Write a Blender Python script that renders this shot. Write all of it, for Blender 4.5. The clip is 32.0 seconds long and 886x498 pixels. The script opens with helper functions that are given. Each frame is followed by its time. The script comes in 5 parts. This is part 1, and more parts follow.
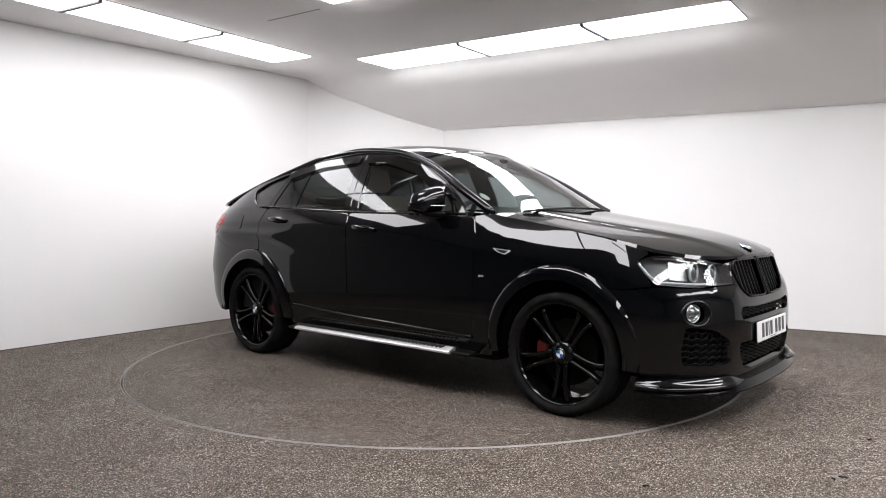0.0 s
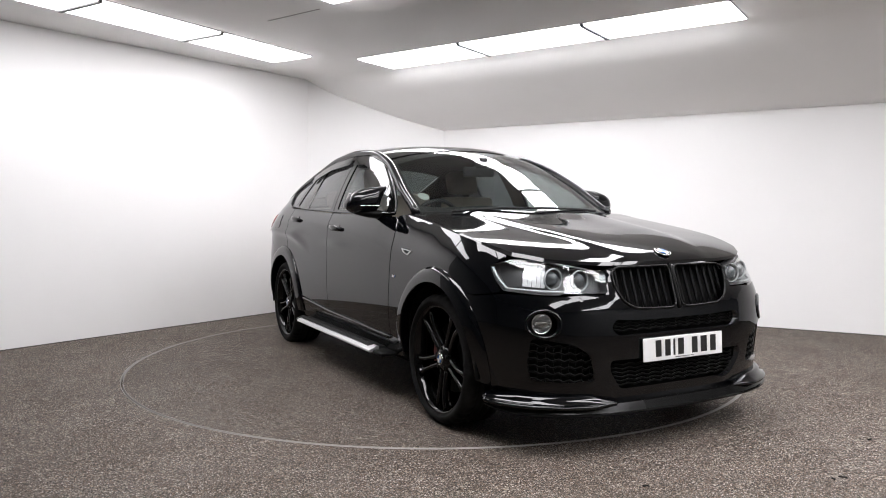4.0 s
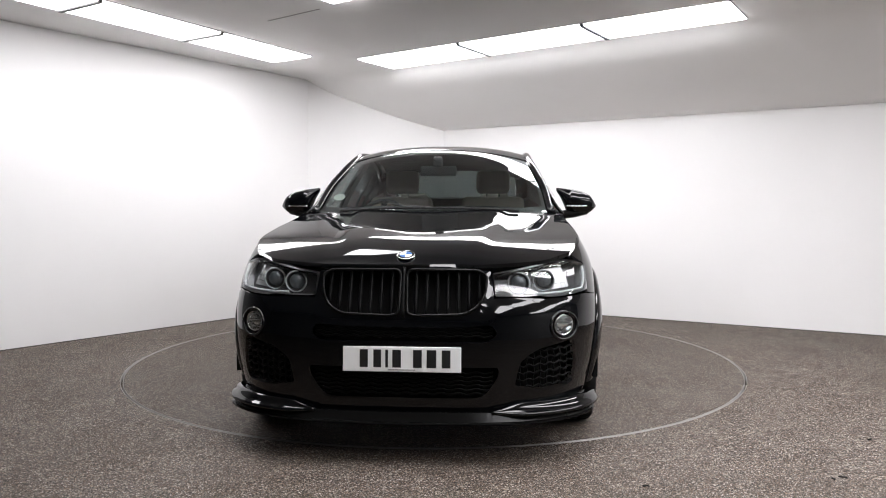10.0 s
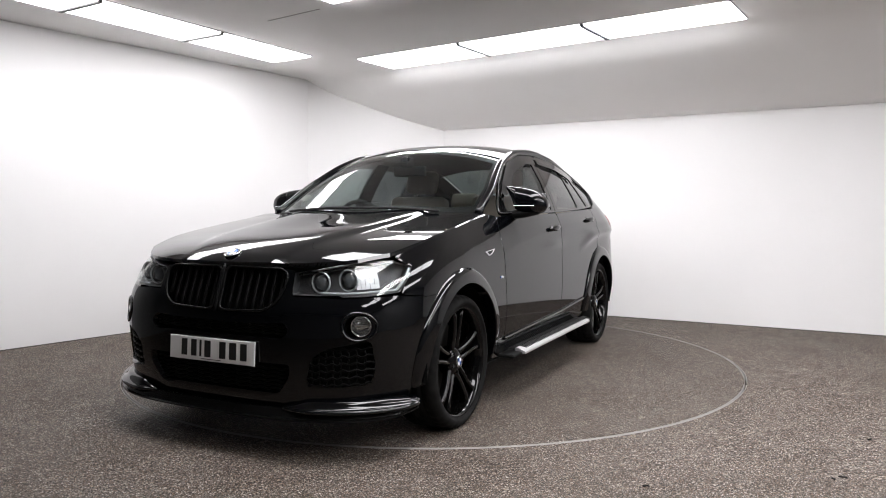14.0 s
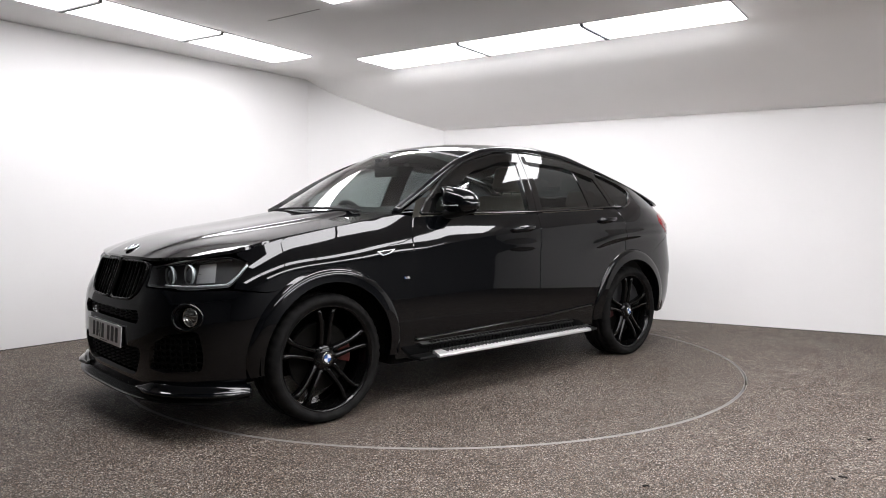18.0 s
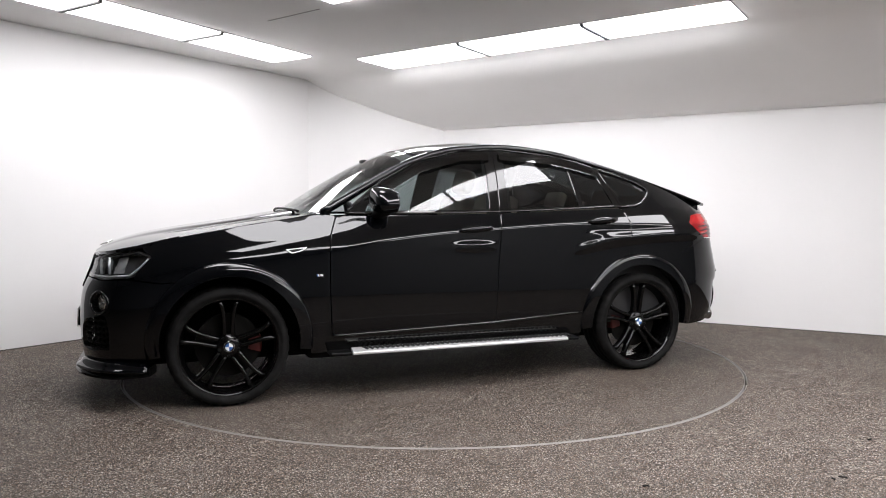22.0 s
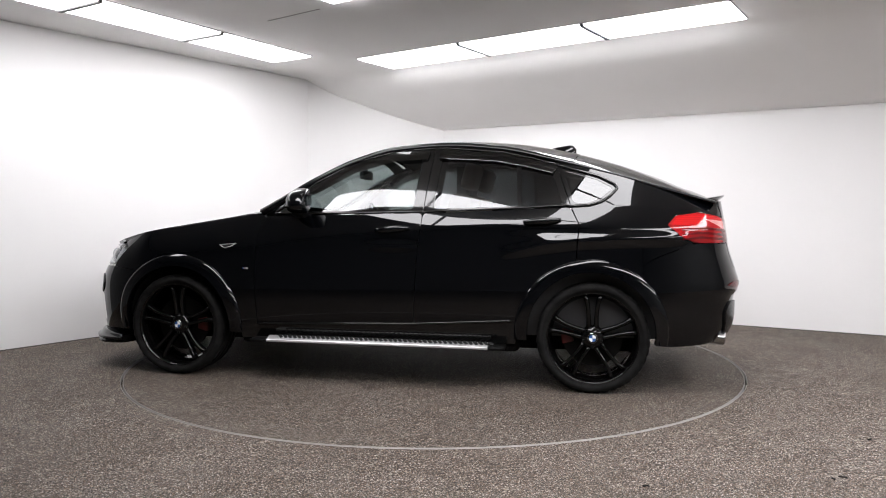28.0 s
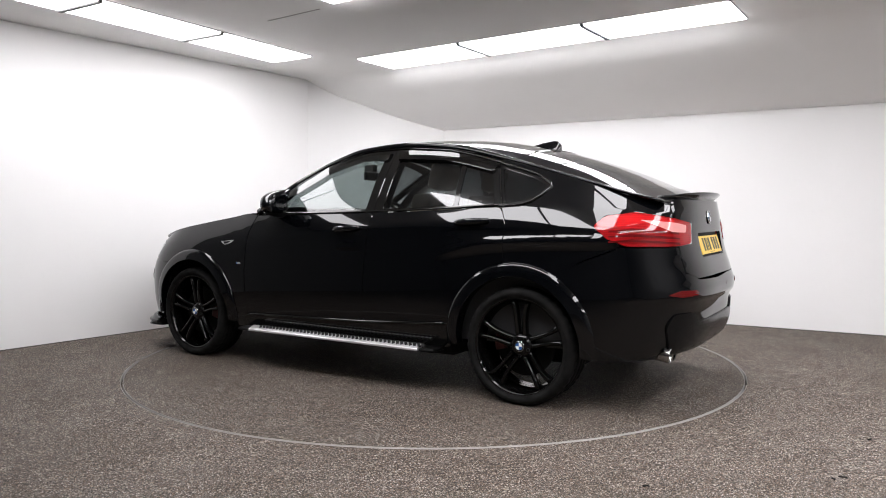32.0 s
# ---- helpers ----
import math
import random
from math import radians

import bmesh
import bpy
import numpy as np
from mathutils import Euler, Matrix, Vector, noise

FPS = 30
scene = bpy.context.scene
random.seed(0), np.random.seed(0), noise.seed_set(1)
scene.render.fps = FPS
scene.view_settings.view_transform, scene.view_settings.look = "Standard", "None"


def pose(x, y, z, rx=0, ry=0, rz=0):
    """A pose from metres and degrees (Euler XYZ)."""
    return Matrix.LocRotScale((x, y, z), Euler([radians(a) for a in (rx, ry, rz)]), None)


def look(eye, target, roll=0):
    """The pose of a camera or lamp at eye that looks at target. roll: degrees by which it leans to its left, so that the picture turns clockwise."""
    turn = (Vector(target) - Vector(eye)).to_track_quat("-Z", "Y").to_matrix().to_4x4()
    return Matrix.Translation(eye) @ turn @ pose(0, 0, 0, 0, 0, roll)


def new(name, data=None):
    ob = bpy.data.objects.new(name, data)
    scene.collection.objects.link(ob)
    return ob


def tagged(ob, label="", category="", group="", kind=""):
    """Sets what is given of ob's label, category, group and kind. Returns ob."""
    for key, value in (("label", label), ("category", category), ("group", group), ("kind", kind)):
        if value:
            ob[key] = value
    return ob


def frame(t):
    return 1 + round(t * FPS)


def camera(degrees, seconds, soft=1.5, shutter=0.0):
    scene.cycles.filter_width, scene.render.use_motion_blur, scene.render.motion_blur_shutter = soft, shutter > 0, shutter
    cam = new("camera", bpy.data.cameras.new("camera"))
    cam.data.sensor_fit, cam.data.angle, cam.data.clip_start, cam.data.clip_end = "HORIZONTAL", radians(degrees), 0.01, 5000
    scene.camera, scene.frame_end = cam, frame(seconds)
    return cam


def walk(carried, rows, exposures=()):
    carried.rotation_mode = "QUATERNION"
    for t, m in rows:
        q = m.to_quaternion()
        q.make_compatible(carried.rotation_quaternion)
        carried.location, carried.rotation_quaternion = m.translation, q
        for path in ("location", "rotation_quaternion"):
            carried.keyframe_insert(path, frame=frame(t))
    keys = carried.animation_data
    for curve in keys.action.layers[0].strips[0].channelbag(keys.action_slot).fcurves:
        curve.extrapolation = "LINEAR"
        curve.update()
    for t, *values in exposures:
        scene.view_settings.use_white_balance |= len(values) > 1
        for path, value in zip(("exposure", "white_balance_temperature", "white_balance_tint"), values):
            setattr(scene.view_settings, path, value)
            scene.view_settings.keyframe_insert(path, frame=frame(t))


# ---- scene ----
# ---------------------------------------------------------------- camera
cam = camera(62.57, 32.0, soft=1.0)
EYE = Vector((0.0, -5.636, 1.116))
YAW, PITCH = radians(-0.616), radians(-2.848)
AHEAD = Vector((-math.sin(YAW) * math.cos(PITCH), math.cos(YAW) * math.cos(PITCH), math.sin(PITCH)))
STAND = look(EYE, EYE + 10 * AHEAD, 0.045)
walk(cam, [(0.0, STAND), (32.0, STAND)], exposures=[(0.0, 0.0), (32.0, 0.0)])

# ---------------------------------------------------------------- world and light
world = bpy.data.worlds.new("world")
world.use_nodes = True
world.node_tree.nodes["Background"].inputs["Color"].default_value = (0.5, 0.5, 0.5, 1)
world.node_tree.nodes["Background"].inputs["Strength"].default_value = 0.02
scene.world = world
PANEL_LIGHT = 15.6

# ---------------------------------------------------------------- materials


def material(name, color, rough=0.5, metal=0.0, coat=0.0, coat_rough=0.03, ior=1.5, specular=0.5):
    m = bpy.data.materials.new(name)
    m.use_nodes = True
    b = m.node_tree.nodes["Principled BSDF"]
    b.inputs["Base Color"].default_value = (*color, 1)
    b.inputs["Roughness"].default_value = rough
    b.inputs["Metallic"].default_value = metal
    b.inputs["Coat Weight"].default_value = coat
    b.inputs["Coat Roughness"].default_value = coat_rough
    b.inputs["IOR"].default_value = ior
    b.inputs["Specular IOR Level"].default_value = specular
    return m


def link(m, a, b):
    m.node_tree.links.new(a, b)


def node(m, kind, **inputs):
    n = m.node_tree.nodes.new(kind)
    for key, value in inputs.items():
        n.inputs[key].default_value = value
    return n


def coords(m, scale=1.0):
    tc = node(m, "ShaderNodeTexCoord")
    mp = node(m, "ShaderNodeMapping")
    mp.inputs["Scale"].default_value = (scale, scale, scale)
    link(m, tc.outputs["Object"], mp.inputs["Vector"])
    return mp.outputs["Vector"]


def ramp(m, fac, stops):
    r = node(m, "ShaderNodeValToRGB")
    el = r.color_ramp.elements
    while len(el) < len(stops):
        el.new(0.5)
    for e, (p, c) in zip(el, stops):
        e.position, e.color = p, (*c, 1)
    link(m, fac, r.inputs["Fac"])
    return r.outputs["Color"]


def bump(m, height, strength, distance=0.01):
    b = node(m, "ShaderNodeBump", Strength=strength, Distance=distance)
    link(m, height, b.inputs["Height"])
    link(m, b.outputs["Normal"], m.node_tree.nodes["Principled BSDF"].inputs["Normal"])


def mixed(m, fac, a, b, mode="MIX"):
    x = node(m, "ShaderNodeMix")
    x.data_type, x.blend_type = "RGBA", mode
    if isinstance(fac, float):
        x.inputs["Factor"].default_value = fac
    else:
        link(m, fac, x.inputs["Factor"])
    for sock, v in ((x.inputs[6], a), (x.inputs[7], b)):
        if isinstance(v, tuple):
            sock.default_value = (*v, 1)
        else:
            link(m, v, sock)
    return x.outputs[2]


def noise_tex(m, vec, scale, detail=3.0, rough=0.55):
    n = node(m, "ShaderNodeTexNoise", Scale=scale, Detail=detail, Roughness=rough)
    link(m, vec, n.inputs["Vector"])
    return n.outputs["Fac"]


def stone_floor(name, tone):
    """Fine bonded-stone flooring: small grey, brown and pale grains."""
    m = material(name, (0.15, 0.14, 0.13), 0.6, specular=0.25)
    b = m.node_tree.nodes["Principled BSDF"]
    v = coords(m)
    k = tone
    seps = []
    for scale in (260.0, 205.0):
        vo = node(m, "ShaderNodeTexVoronoi", Scale=scale)
        link(m, v, vo.inputs["Vector"])
        sep = node(m, "ShaderNodeSeparateColor")
        link(m, vo.outputs["Color"], sep.inputs["Color"])
        seps.append((vo, sep))
    fine, chips = seps[0][1], seps[1][1]
    grey = ramp(m, fine.outputs["Red"], [(0.0, (0.008 * k, 0.007 * k, 0.006 * k)), (0.42, (0.036 * k, 0.031 * k, 0.027 * k)), (0.75, (0.105 * k, 0.092 * k, 0.080 * k)), (1.0, (0.30 * k, 0.28 * k, 0.26 * k))])
    brown = ramp(m, fine.outputs["Red"], [(0.0, (0.010 * k, 0.006 * k, 0.004 * k)), (0.42, (0.048 * k, 0.030 * k, 0.020 * k)), (0.75, (0.125 * k, 0.083 * k, 0.058 * k)), (1.0, (0.26 * k, 0.20 * k, 0.155 * k))])
    warm = ramp(m, fine.outputs["Green"], [(0.45, (0, 0, 0)), (0.75, (1, 1, 1))])
    c = mixed(m, warm, grey, brown)
    pale = ramp(m, chips.outputs["Red"], [(0.89, (0, 0, 0)), (0.95, (0.8, 0.8, 0.8))])
    c = mixed(m, pale, c, (0.46 * k, 0.44 * k, 0.415 * k))
    dark = ramp(m, chips.outputs["Green"], [(0.86, (0, 0, 0)), (0.90, (0.8, 0.8, 0.8))])
    c = mixed(m, dark, c, (0.010 * k, 0.008 * k, 0.007 * k))
    clouds = ramp(m, noise_tex(m, v, 1.1, 5.0), [(0.3, (0.78, 0.74, 0.69)), (0.7, (1.08, 1.07, 1.06))])
    streak = ramp(m, noise_tex(m, v, 9.0, 6.0), [(0.35, (0.86, 0.84, 0.82)), (0.65, (1.08, 1.08, 1.08))])
    c = mixed(m, 1.0, c, clouds, "MULTIPLY")
    c = mixed(m, 1.0, c, streak, "MULTIPLY")
    link(m, c, b.inputs["Base Color"])
    rr = ramp(m, noise_tex(m, v, 2.3, 4.0), [(0.3, (0.58, 0.58, 0.58)), (0.7, (0.76, 0.76, 0.76))])
    link(m, rr, b.inputs["Roughness"])
    bump(m, seps[1][0].outputs["Distance"], 0.5, 0.005)
    return m


def plaster(name, color, scuffs=0.0):
    m = material(name, color, 0.6)
    b = m.node_tree.nodes["Principled BSDF"]
    v = coords(m)
    c = mixed(m, ramp(m, noise_tex(m, v, 0.8, 4.0), [(0.35, (0, 0, 0)), (0.7, (1, 1, 1))]), color, tuple(k * 0.96 for k in color))
    if scuffs:
        sc = ramp(m, noise_tex(m, v, 6.0, 8.0, 0.7), [(0.70, (0, 0, 0)), (0.78, (scuffs, scuffs, scuffs))])
        c = mixed(m, sc, c, tuple(k * 0.8 for k in color))
    link(m, c, b.inputs["Base Color"])
    bump(m, noise_tex(m, v, 90.0, 3.0), 0.06, 0.003)
    return m


def glass(name, tint, gloss=1.45):
    m = bpy.data.materials.new(name)
    m.use_nodes = True
    nt = m.node_tree
    nt.nodes.remove(nt.nodes["Principled BSDF"])
    out = nt.nodes["Material Output"]
    tr = node(m, "ShaderNodeBsdfTransparent", Color=(*tint, 1))
    gl = node(m, "ShaderNodeBsdfGlossy", Roughness=0.0)
    gl.inputs["Color"].default_value = (1, 1, 1, 1)
    lw = node(m, "ShaderNodeLayerWeight", Blend=0.5)
    p5 = node(m, "ShaderNodeMath")
    p5.operation = "POWER"
    p5.inputs[1].default_value = 5.0
    link(m, lw.outputs["Facing"], p5.inputs[0])
    f0 = ((gloss - 1) / (gloss + 1)) ** 2 * 1.7
    fr = node(m, "ShaderNodeMath")
    fr.operation = "MULTIPLY_ADD"
    fr.inputs[1].default_value, fr.inputs[2].default_value = 1 - f0, f0
    link(m, p5.outputs[0], fr.inputs[0])
    mx = node(m, "ShaderNodeMixShader")
    link(m, fr.outputs[0], mx.inputs[0])
    link(m, tr.outputs[0], mx.inputs[1])
    link(m, gl.outputs[0], mx.inputs[2])
    link(m, mx.outputs[0], out.inputs["Surface"])
    return m


def emitter(name, color, strength):
    m = bpy.data.materials.new(name)
    m.use_nodes = True
    nt = m.node_tree
    nt.nodes.remove(nt.nodes["Principled BSDF"])
    e = node(m, "ShaderNodeEmission", Color=(*color, 1), Strength=strength)
    link(m, e.outputs[0], nt.nodes["Material Output"].inputs["Surface"])
    return m


M_FLOOR = stone_floor("bonded_stone", 1.06)
M_TABLE = stone_floor("bonded_stone_disc", 0.96)
M_WALL = plaster("white_wall_paint", (0.80, 0.79, 0.785), 0.5)
M_CEIL = plaster("white_ceiling_paint", (0.95, 0.94, 0.925))
M_LAMP = emitter("panel_light", (1.0, 0.985, 1.015), PANEL_LIGHT)
# weaker copy of the panel glow, to balance the light between rows
M_LAMP_DIM = emitter("dim_panel_light", (1.0, 0.985, 1.015), PANEL_LIGHT * 0.68)
M_TRIM = material("panel_trim", (0.12, 0.12, 0.12), 0.7)
M_STEEL = material("worn_rim_steel", (0.24, 0.23, 0.22), 0.55, 0.4)
# tones of the unseen walls, darkened to keep the car's reflections dark
M_NEAR = plaster("unseen_wall_dark", (0.10, 0.10, 0.105))
M_FRONT = plaster("unseen_wall_grey", (0.17, 0.17, 0.17))
M_SHADE_GRIME = material("joint_shade_grime", (0.05, 0.045, 0.04), 0.9)
M_DARK = material("dark_gap", (0.012, 0.012, 0.012), 0.9)


def paint_material():
    m = material("black_paint", (0.0012, 0.0014, 0.0019), 0.03, 0.0, 0.0, 0.012, 1.46)
    return m


M_PAINT = paint_material()
M_GLOSS = material("gloss_black_trim", (0.004, 0.004, 0.004), 0.06)
M_BLADE = material("low_gloss_black", (0.005, 0.005, 0.005), 0.2, specular=0.14)
M_SATIN = material("satin_black_plastic", (0.004, 0.004, 0.004), 0.42, specular=0.09)
M_MATT = material("matt_black_plastic", (0.010, 0.010, 0.010), 0.65, specular=0.25)
M_LINER = material("arch_liner_felt", (0.006, 0.006, 0.006), 0.95, specular=0.08)
M_CHROME = material("chrome", (0.8, 0.8, 0.8), 0.06, 1.0)
M_MIRROR = material("tinted_mirror", (0.30, 0.31, 0.33), 0.03, 1.0)
M_ALU = material("brushed_aluminium", (0.74, 0.74, 0.74), 0.42, 0.9)
M_PIPE = material("exhaust_steel", (0.36, 0.35, 0.34), 0.16, 1.0)
M_DISC = material("brake_iron", (0.007, 0.0066, 0.006), 0.6, 0.0, specular=0.06)
M_RED = material("red_caliper_paint", (0.07, 0.004, 0.003), 0.45)
M_RIM = material("black_wheel_enamel", (0.002, 0.002, 0.002), 0.07, specular=0.30)
M_WHITE = material("white_enamel", (0.75, 0.76, 0.78), 0.25)
M_BLUE = material("blue_enamel", (0.03, 0.09, 0.26), 0.25)
M_PLATE_W = material("white_plate", (0.78, 0.78, 0.77), 0.3)
M_PLATE_Y = material("yellow_plate", (0.78, 0.52, 0.06), 0.3)
M_INK = material("black_lettering", (0.01, 0.01, 0.01), 0.4)
M_LEATHER = material("beige_leather", (0.42, 0.36, 0.30), 0.5)
M_CABIN = material("dark_cabin_plastic", (0.018, 0.018, 0.019), 0.6)
M_CLOTH = material("dark_cabin_cloth", (0.02, 0.02, 0.022), 0.9)
M_SCREEN = glass("windscreen_glass", (0.50, 0.55, 0.54))
M_GLASS = glass("front_side_glass", (0.42, 0.47, 0.47))
M_PRIVACY = glass("privacy_glass", (0.15, 0.165, 0.17))
M_DEEP = glass("deep_privacy_glass", (0.05, 0.055, 0.06))
M_VISOR = glass("smoked_acrylic", (0.10, 0.10, 0.10), 1.49)
M_REARGLASS = glass("rear_screen_glass", (0.14, 0.16, 0.157))
M_LENS = glass("clear_lens", (0.88, 0.90, 0.90))
M_LAMPHOUSE = material("lamp_housing", (0.055, 0.055, 0.058), 0.35, 0.3)
M_SILVER = material("satin_silver", (0.62, 0.62, 0.63), 0.38, 0.7)
M_REFLECTOR = material("lamp_reflector", (0.66, 0.67, 0.68), 0.16, 1.0)
M_RINGLIGHT = material("ring_light_guide", (0.42, 0.44, 0.45), 0.2)
M_BULB = material("lamp_glass_ball", (0.10, 0.11, 0.12), 0.03, 0.2, 1.0)


def tyre_material():
    m = material("tyre_rubber", (0.016, 0.016, 0.016), 0.75, specular=0.06)
    v = coords(m)
    bump(m, noise_tex(m, v, 60.0, 4.0), 0.15, 0.004)
    c = ramp(m, noise_tex(m, v, 12.0, 5.0), [(0.35, (0.007, 0.007, 0.007)), (0.75, (0.016, 0.0155, 0.015))])
    link(m, c, m.node_tree.nodes["Principled BSDF"].inputs["Base Color"])
    return m


M_TYRE = tyre_material()


def red_lens(name, color):
    m = material(name, color, 0.07)
    v = coords(m)
    w = node(m, "ShaderNodeTexWave", Scale=28.0)
    w.bands_direction = "Z"
    link(m, v, w.inputs["Vector"])
    c = ramp(m, w.outputs["Fac"], [(0.0, tuple(k * 0.75 for k in color)), (1.0, color)])
    link(m, c, m.node_tree.nodes["Principled BSDF"].inputs["Base Color"])
    return m


M_TAIL = red_lens("red_lamp_lens", (0.44, 0.008, 0.010))
M_TAIL_MID = red_lens("mid_red_lamp_lens", (0.30, 0.006, 0.008))
M_TAIL_DARK = red_lens("deep_red_lamp_lens", (0.12, 0.004, 0.005))
M_TAIL_CLEAR = material("pink_clear_lens", (0.62, 0.25, 0.24), 0.08, 0, 1.0)

# ---------------------------------------------------------------- building helpers


def mesh_object(name, bm, mat, normals=None, smooth=True):
    me = bpy.data.meshes.new(name)
    bm.verts.ensure_lookup_table()
    bm.to_mesh(me)
    bm.free()
    for p in me.polygons:
        p.use_smooth = smooth
    if normals is not None:
        me.normals_split_custom_set_from_vertices(normals)
    if mat is not None:
        me.materials.append(mat)
    return new(name, me)


def part(name, bm, mat, parent, label="", normals=None, smooth=True):
    """One mesh object under a thing or under a part."""
    ob = mesh_object(name, bm, mat, normals, smooth)
    ob.parent = parent
    if label:
        tagged(ob, label)
    return ob


def pchip(points):
    """A monotone smooth curve through a few points (x rising)."""
    pts = sorted(points)
    xs, ys = [p[0] for p in pts], [p[1] for p in pts]
    n = len(xs)
    h = [xs[i + 1] - xs[i] for i in range(n - 1)]
    d = [(ys[i + 1] - ys[i]) / h[i] for i in range(n - 1)]
    m = [d[0]] + [0.0 if d[i - 1] * d[i] <= 0 else 2 * d[i - 1] * d[i] / (d[i - 1] + d[i]) for i in range(1, n - 1)] + [d[-1]]

    def f(x):
        if x <= xs[0]:
            return ys[0] + m[0] * (x - xs[0])
        if x >= xs[-1]:
            return ys[-1] + m[-1] * (x - xs[-1])
        lo, hi = 0, n - 1
        while hi - lo > 1:
            mid = (lo + hi) // 2
            if xs[mid] <= x:
                lo = mid
            else:
                hi = mid
        t = (x - xs[lo]) / h[lo]
        return ((1 + 2 * t) * (1 - t) ** 2 * ys[lo] + t * (1 - t) ** 2 * h[lo] * m[lo] + t * t * (3 - 2 * t) * ys[hi] + t * t * (t - 1) * h[lo] * m[hi])

    return f


def rounded(pts, r=0.02, k=4):
    """A closed outline with its corners rounded."""
    out, n = [], len(pts)
    for i in range(n):
        a, b, c = Vector(pts[i - 1]), Vector(pts[i]), Vector(pts[(i + 1) % n])
        u, v = a - b, c - b
        q = min(r, 0.45 * u.length, 0.45 * v.length)
        p0, p1 = b + u.normalized() * q, b + v.normalized() * q
        for j in range(k + 1):
            t = j / k
            out.append(tuple((1 - t) ** 2 * p0 + 2 * t * (1 - t) * b + t * t * p1))
    return out


def dense(pts, step=0.04):
    out, n = [], len(pts)
    for i in range(n):
        a, b = Vector(pts[i]), Vector(pts[(i + 1) % n])
        k = max(1, int((b - a).length / step))
        out += [tuple(a.lerp(b, j / k)) for j in range(k)]
    return out


def arc(cx, cz, r, a0, a1, k=24):
    return [(cx + r * math.cos(radians(a0 + (a1 - a0) * i / k)), cz + r * math.sin(radians(a0 + (a1 - a0) * i / k))) for i in range(k + 1)]


def sheet(outline, f, side=1, holes=(), du=0.05, dv=0.04, thick=0.012, lift=0.0, warp=None, back=False):
    """A panel: the outline (u, v), cut to a grid and laid on the surface f(u, v), its rim folded in by thick.
    side -1 mirrors it in y. Returns the bmesh and its normals."""
    bm = bmesh.new()
    for loop in (outline, *holes):
        loop = dense(loop)
        if warp:
            loop = [(u, v - warp(u)) for u, v in loop]
        vs = [bm.verts.new((u, v, 0)) for u, v in loop]
        for a, b in zip(vs, vs[1:] + vs[:1]):
            bm.edges.new((a, b))
    bmesh.ops.remove_doubles(bm, verts=bm.verts[:], dist=1e-5)
    bmesh.ops.triangle_fill(bm, use_beauty=True, use_dissolve=False, edges=bm.edges[:], normal=(0, 0, 1))
    for axis, step in ((0, du), (1, dv)):
        lo, hi = min(v.co[axis] for v in bm.verts), max(v.co[axis] for v in bm.verts)
        for i in range(math.ceil(lo / step), math.floor(hi / step) + 1):
            co, no = [0, 0, 0], [0, 0, 0]
            co[axis], no[axis] = i * step, 1
            bmesh.ops.bisect_plane(bm, geom=bm.verts[:] + bm.edges[:] + bm.faces[:], dist=1e-6, plane_co=co, plane_no=no)
    for fc in bm.faces:
        if fc.normal.z < 0:
            fc.normal_flip()
    if thick:
        rim = [e for e in bm.edges if e.is_boundary]
        got = bmesh.ops.extrude_edge_only(bm, edges=rim)
        for v in got["geom"]:
            if isinstance(v, bmesh.types.BMVert):
                v.co.z = -thick
    normals, e = [], 1e-3

    def at(u, v):
        return Vector(f(u, v + warp(u) if warp else v))

    for v in bm.verts:
        u, w, depth = v.co
        du_, dv_ = at(u + e, w) - at(u - e, w), at(u, w + e) - at(u, w - e)
        nrm = du_.cross(dv_).normalized()
        if back:
            nrm = -nrm
        co = at(u, w) + nrm * (depth + lift)
        if side < 0:
            co.y, nrm.y = -co.y, -nrm.y
        v.co = co
        normals.append(nrm)
    if (side < 0) != back:
        for fc in bm.faces:
            fc.normal_flip()
    bm.normal_update()
    return bm, normals


def grid_sheet(f, nu, nv, side=1):
    """A smooth patch: f(u, v) over the unit square, mirrored for side -1. Returns the bmesh and its normals."""
    bm, normals, e, rows = bmesh.new(), [], 2e-3, []
    for i in range(nu + 1):
        row = []
        for j in range(nv + 1):
            u, v = i / nu, j / nv
            n = (Vector(f(u + e, v)) - Vector(f(u - e, v))).cross(Vector(f(u, v + e)) - Vector(f(u, v - e))).normalized()
            p = Vector(f(u, v))
            row.append(bm.verts.new((p.x, side * p.y, p.z)))
            normals.append(Vector((n.x, side * n.y, n.z)))
        rows.append(row)
    for a, b in zip(rows, rows[1:]):
        for j in range(nv):
            q = (a[j], b[j], b[j + 1], a[j + 1])
            bm.faces.new(q if side > 0 else q[::-1])
    return bm, normals


def add_box(bm, lo, hi, m=None, bevel=0.0):
    vs = []
    for z in (lo[2], hi[2]):
        for x, y in ((lo[0], lo[1]), (hi[0], lo[1]), (hi[0], hi[1]), (lo[0], hi[1])):
            p = Vector((x, y, z))
            vs.append(bm.verts.new(m @ p if m else p))
    fs = [bm.faces.new([vs[i] for i in q]) for q in ((3, 2, 1, 0), (4, 5, 6, 7), (0, 1, 5, 4), (1, 2, 6, 5), (2, 3, 7, 6), (3, 0, 4, 7))]
    if bevel:
        bmesh.ops.bevel(bm, geom=list({e for q in fs for e in q.edges}), offset=bevel, segments=2, affect="EDGES", profile=0.5)
    return bm


def box(lo, hi, m=None, bevel=0.0):
    return add_box(bmesh.new(), lo, hi, m, bevel)


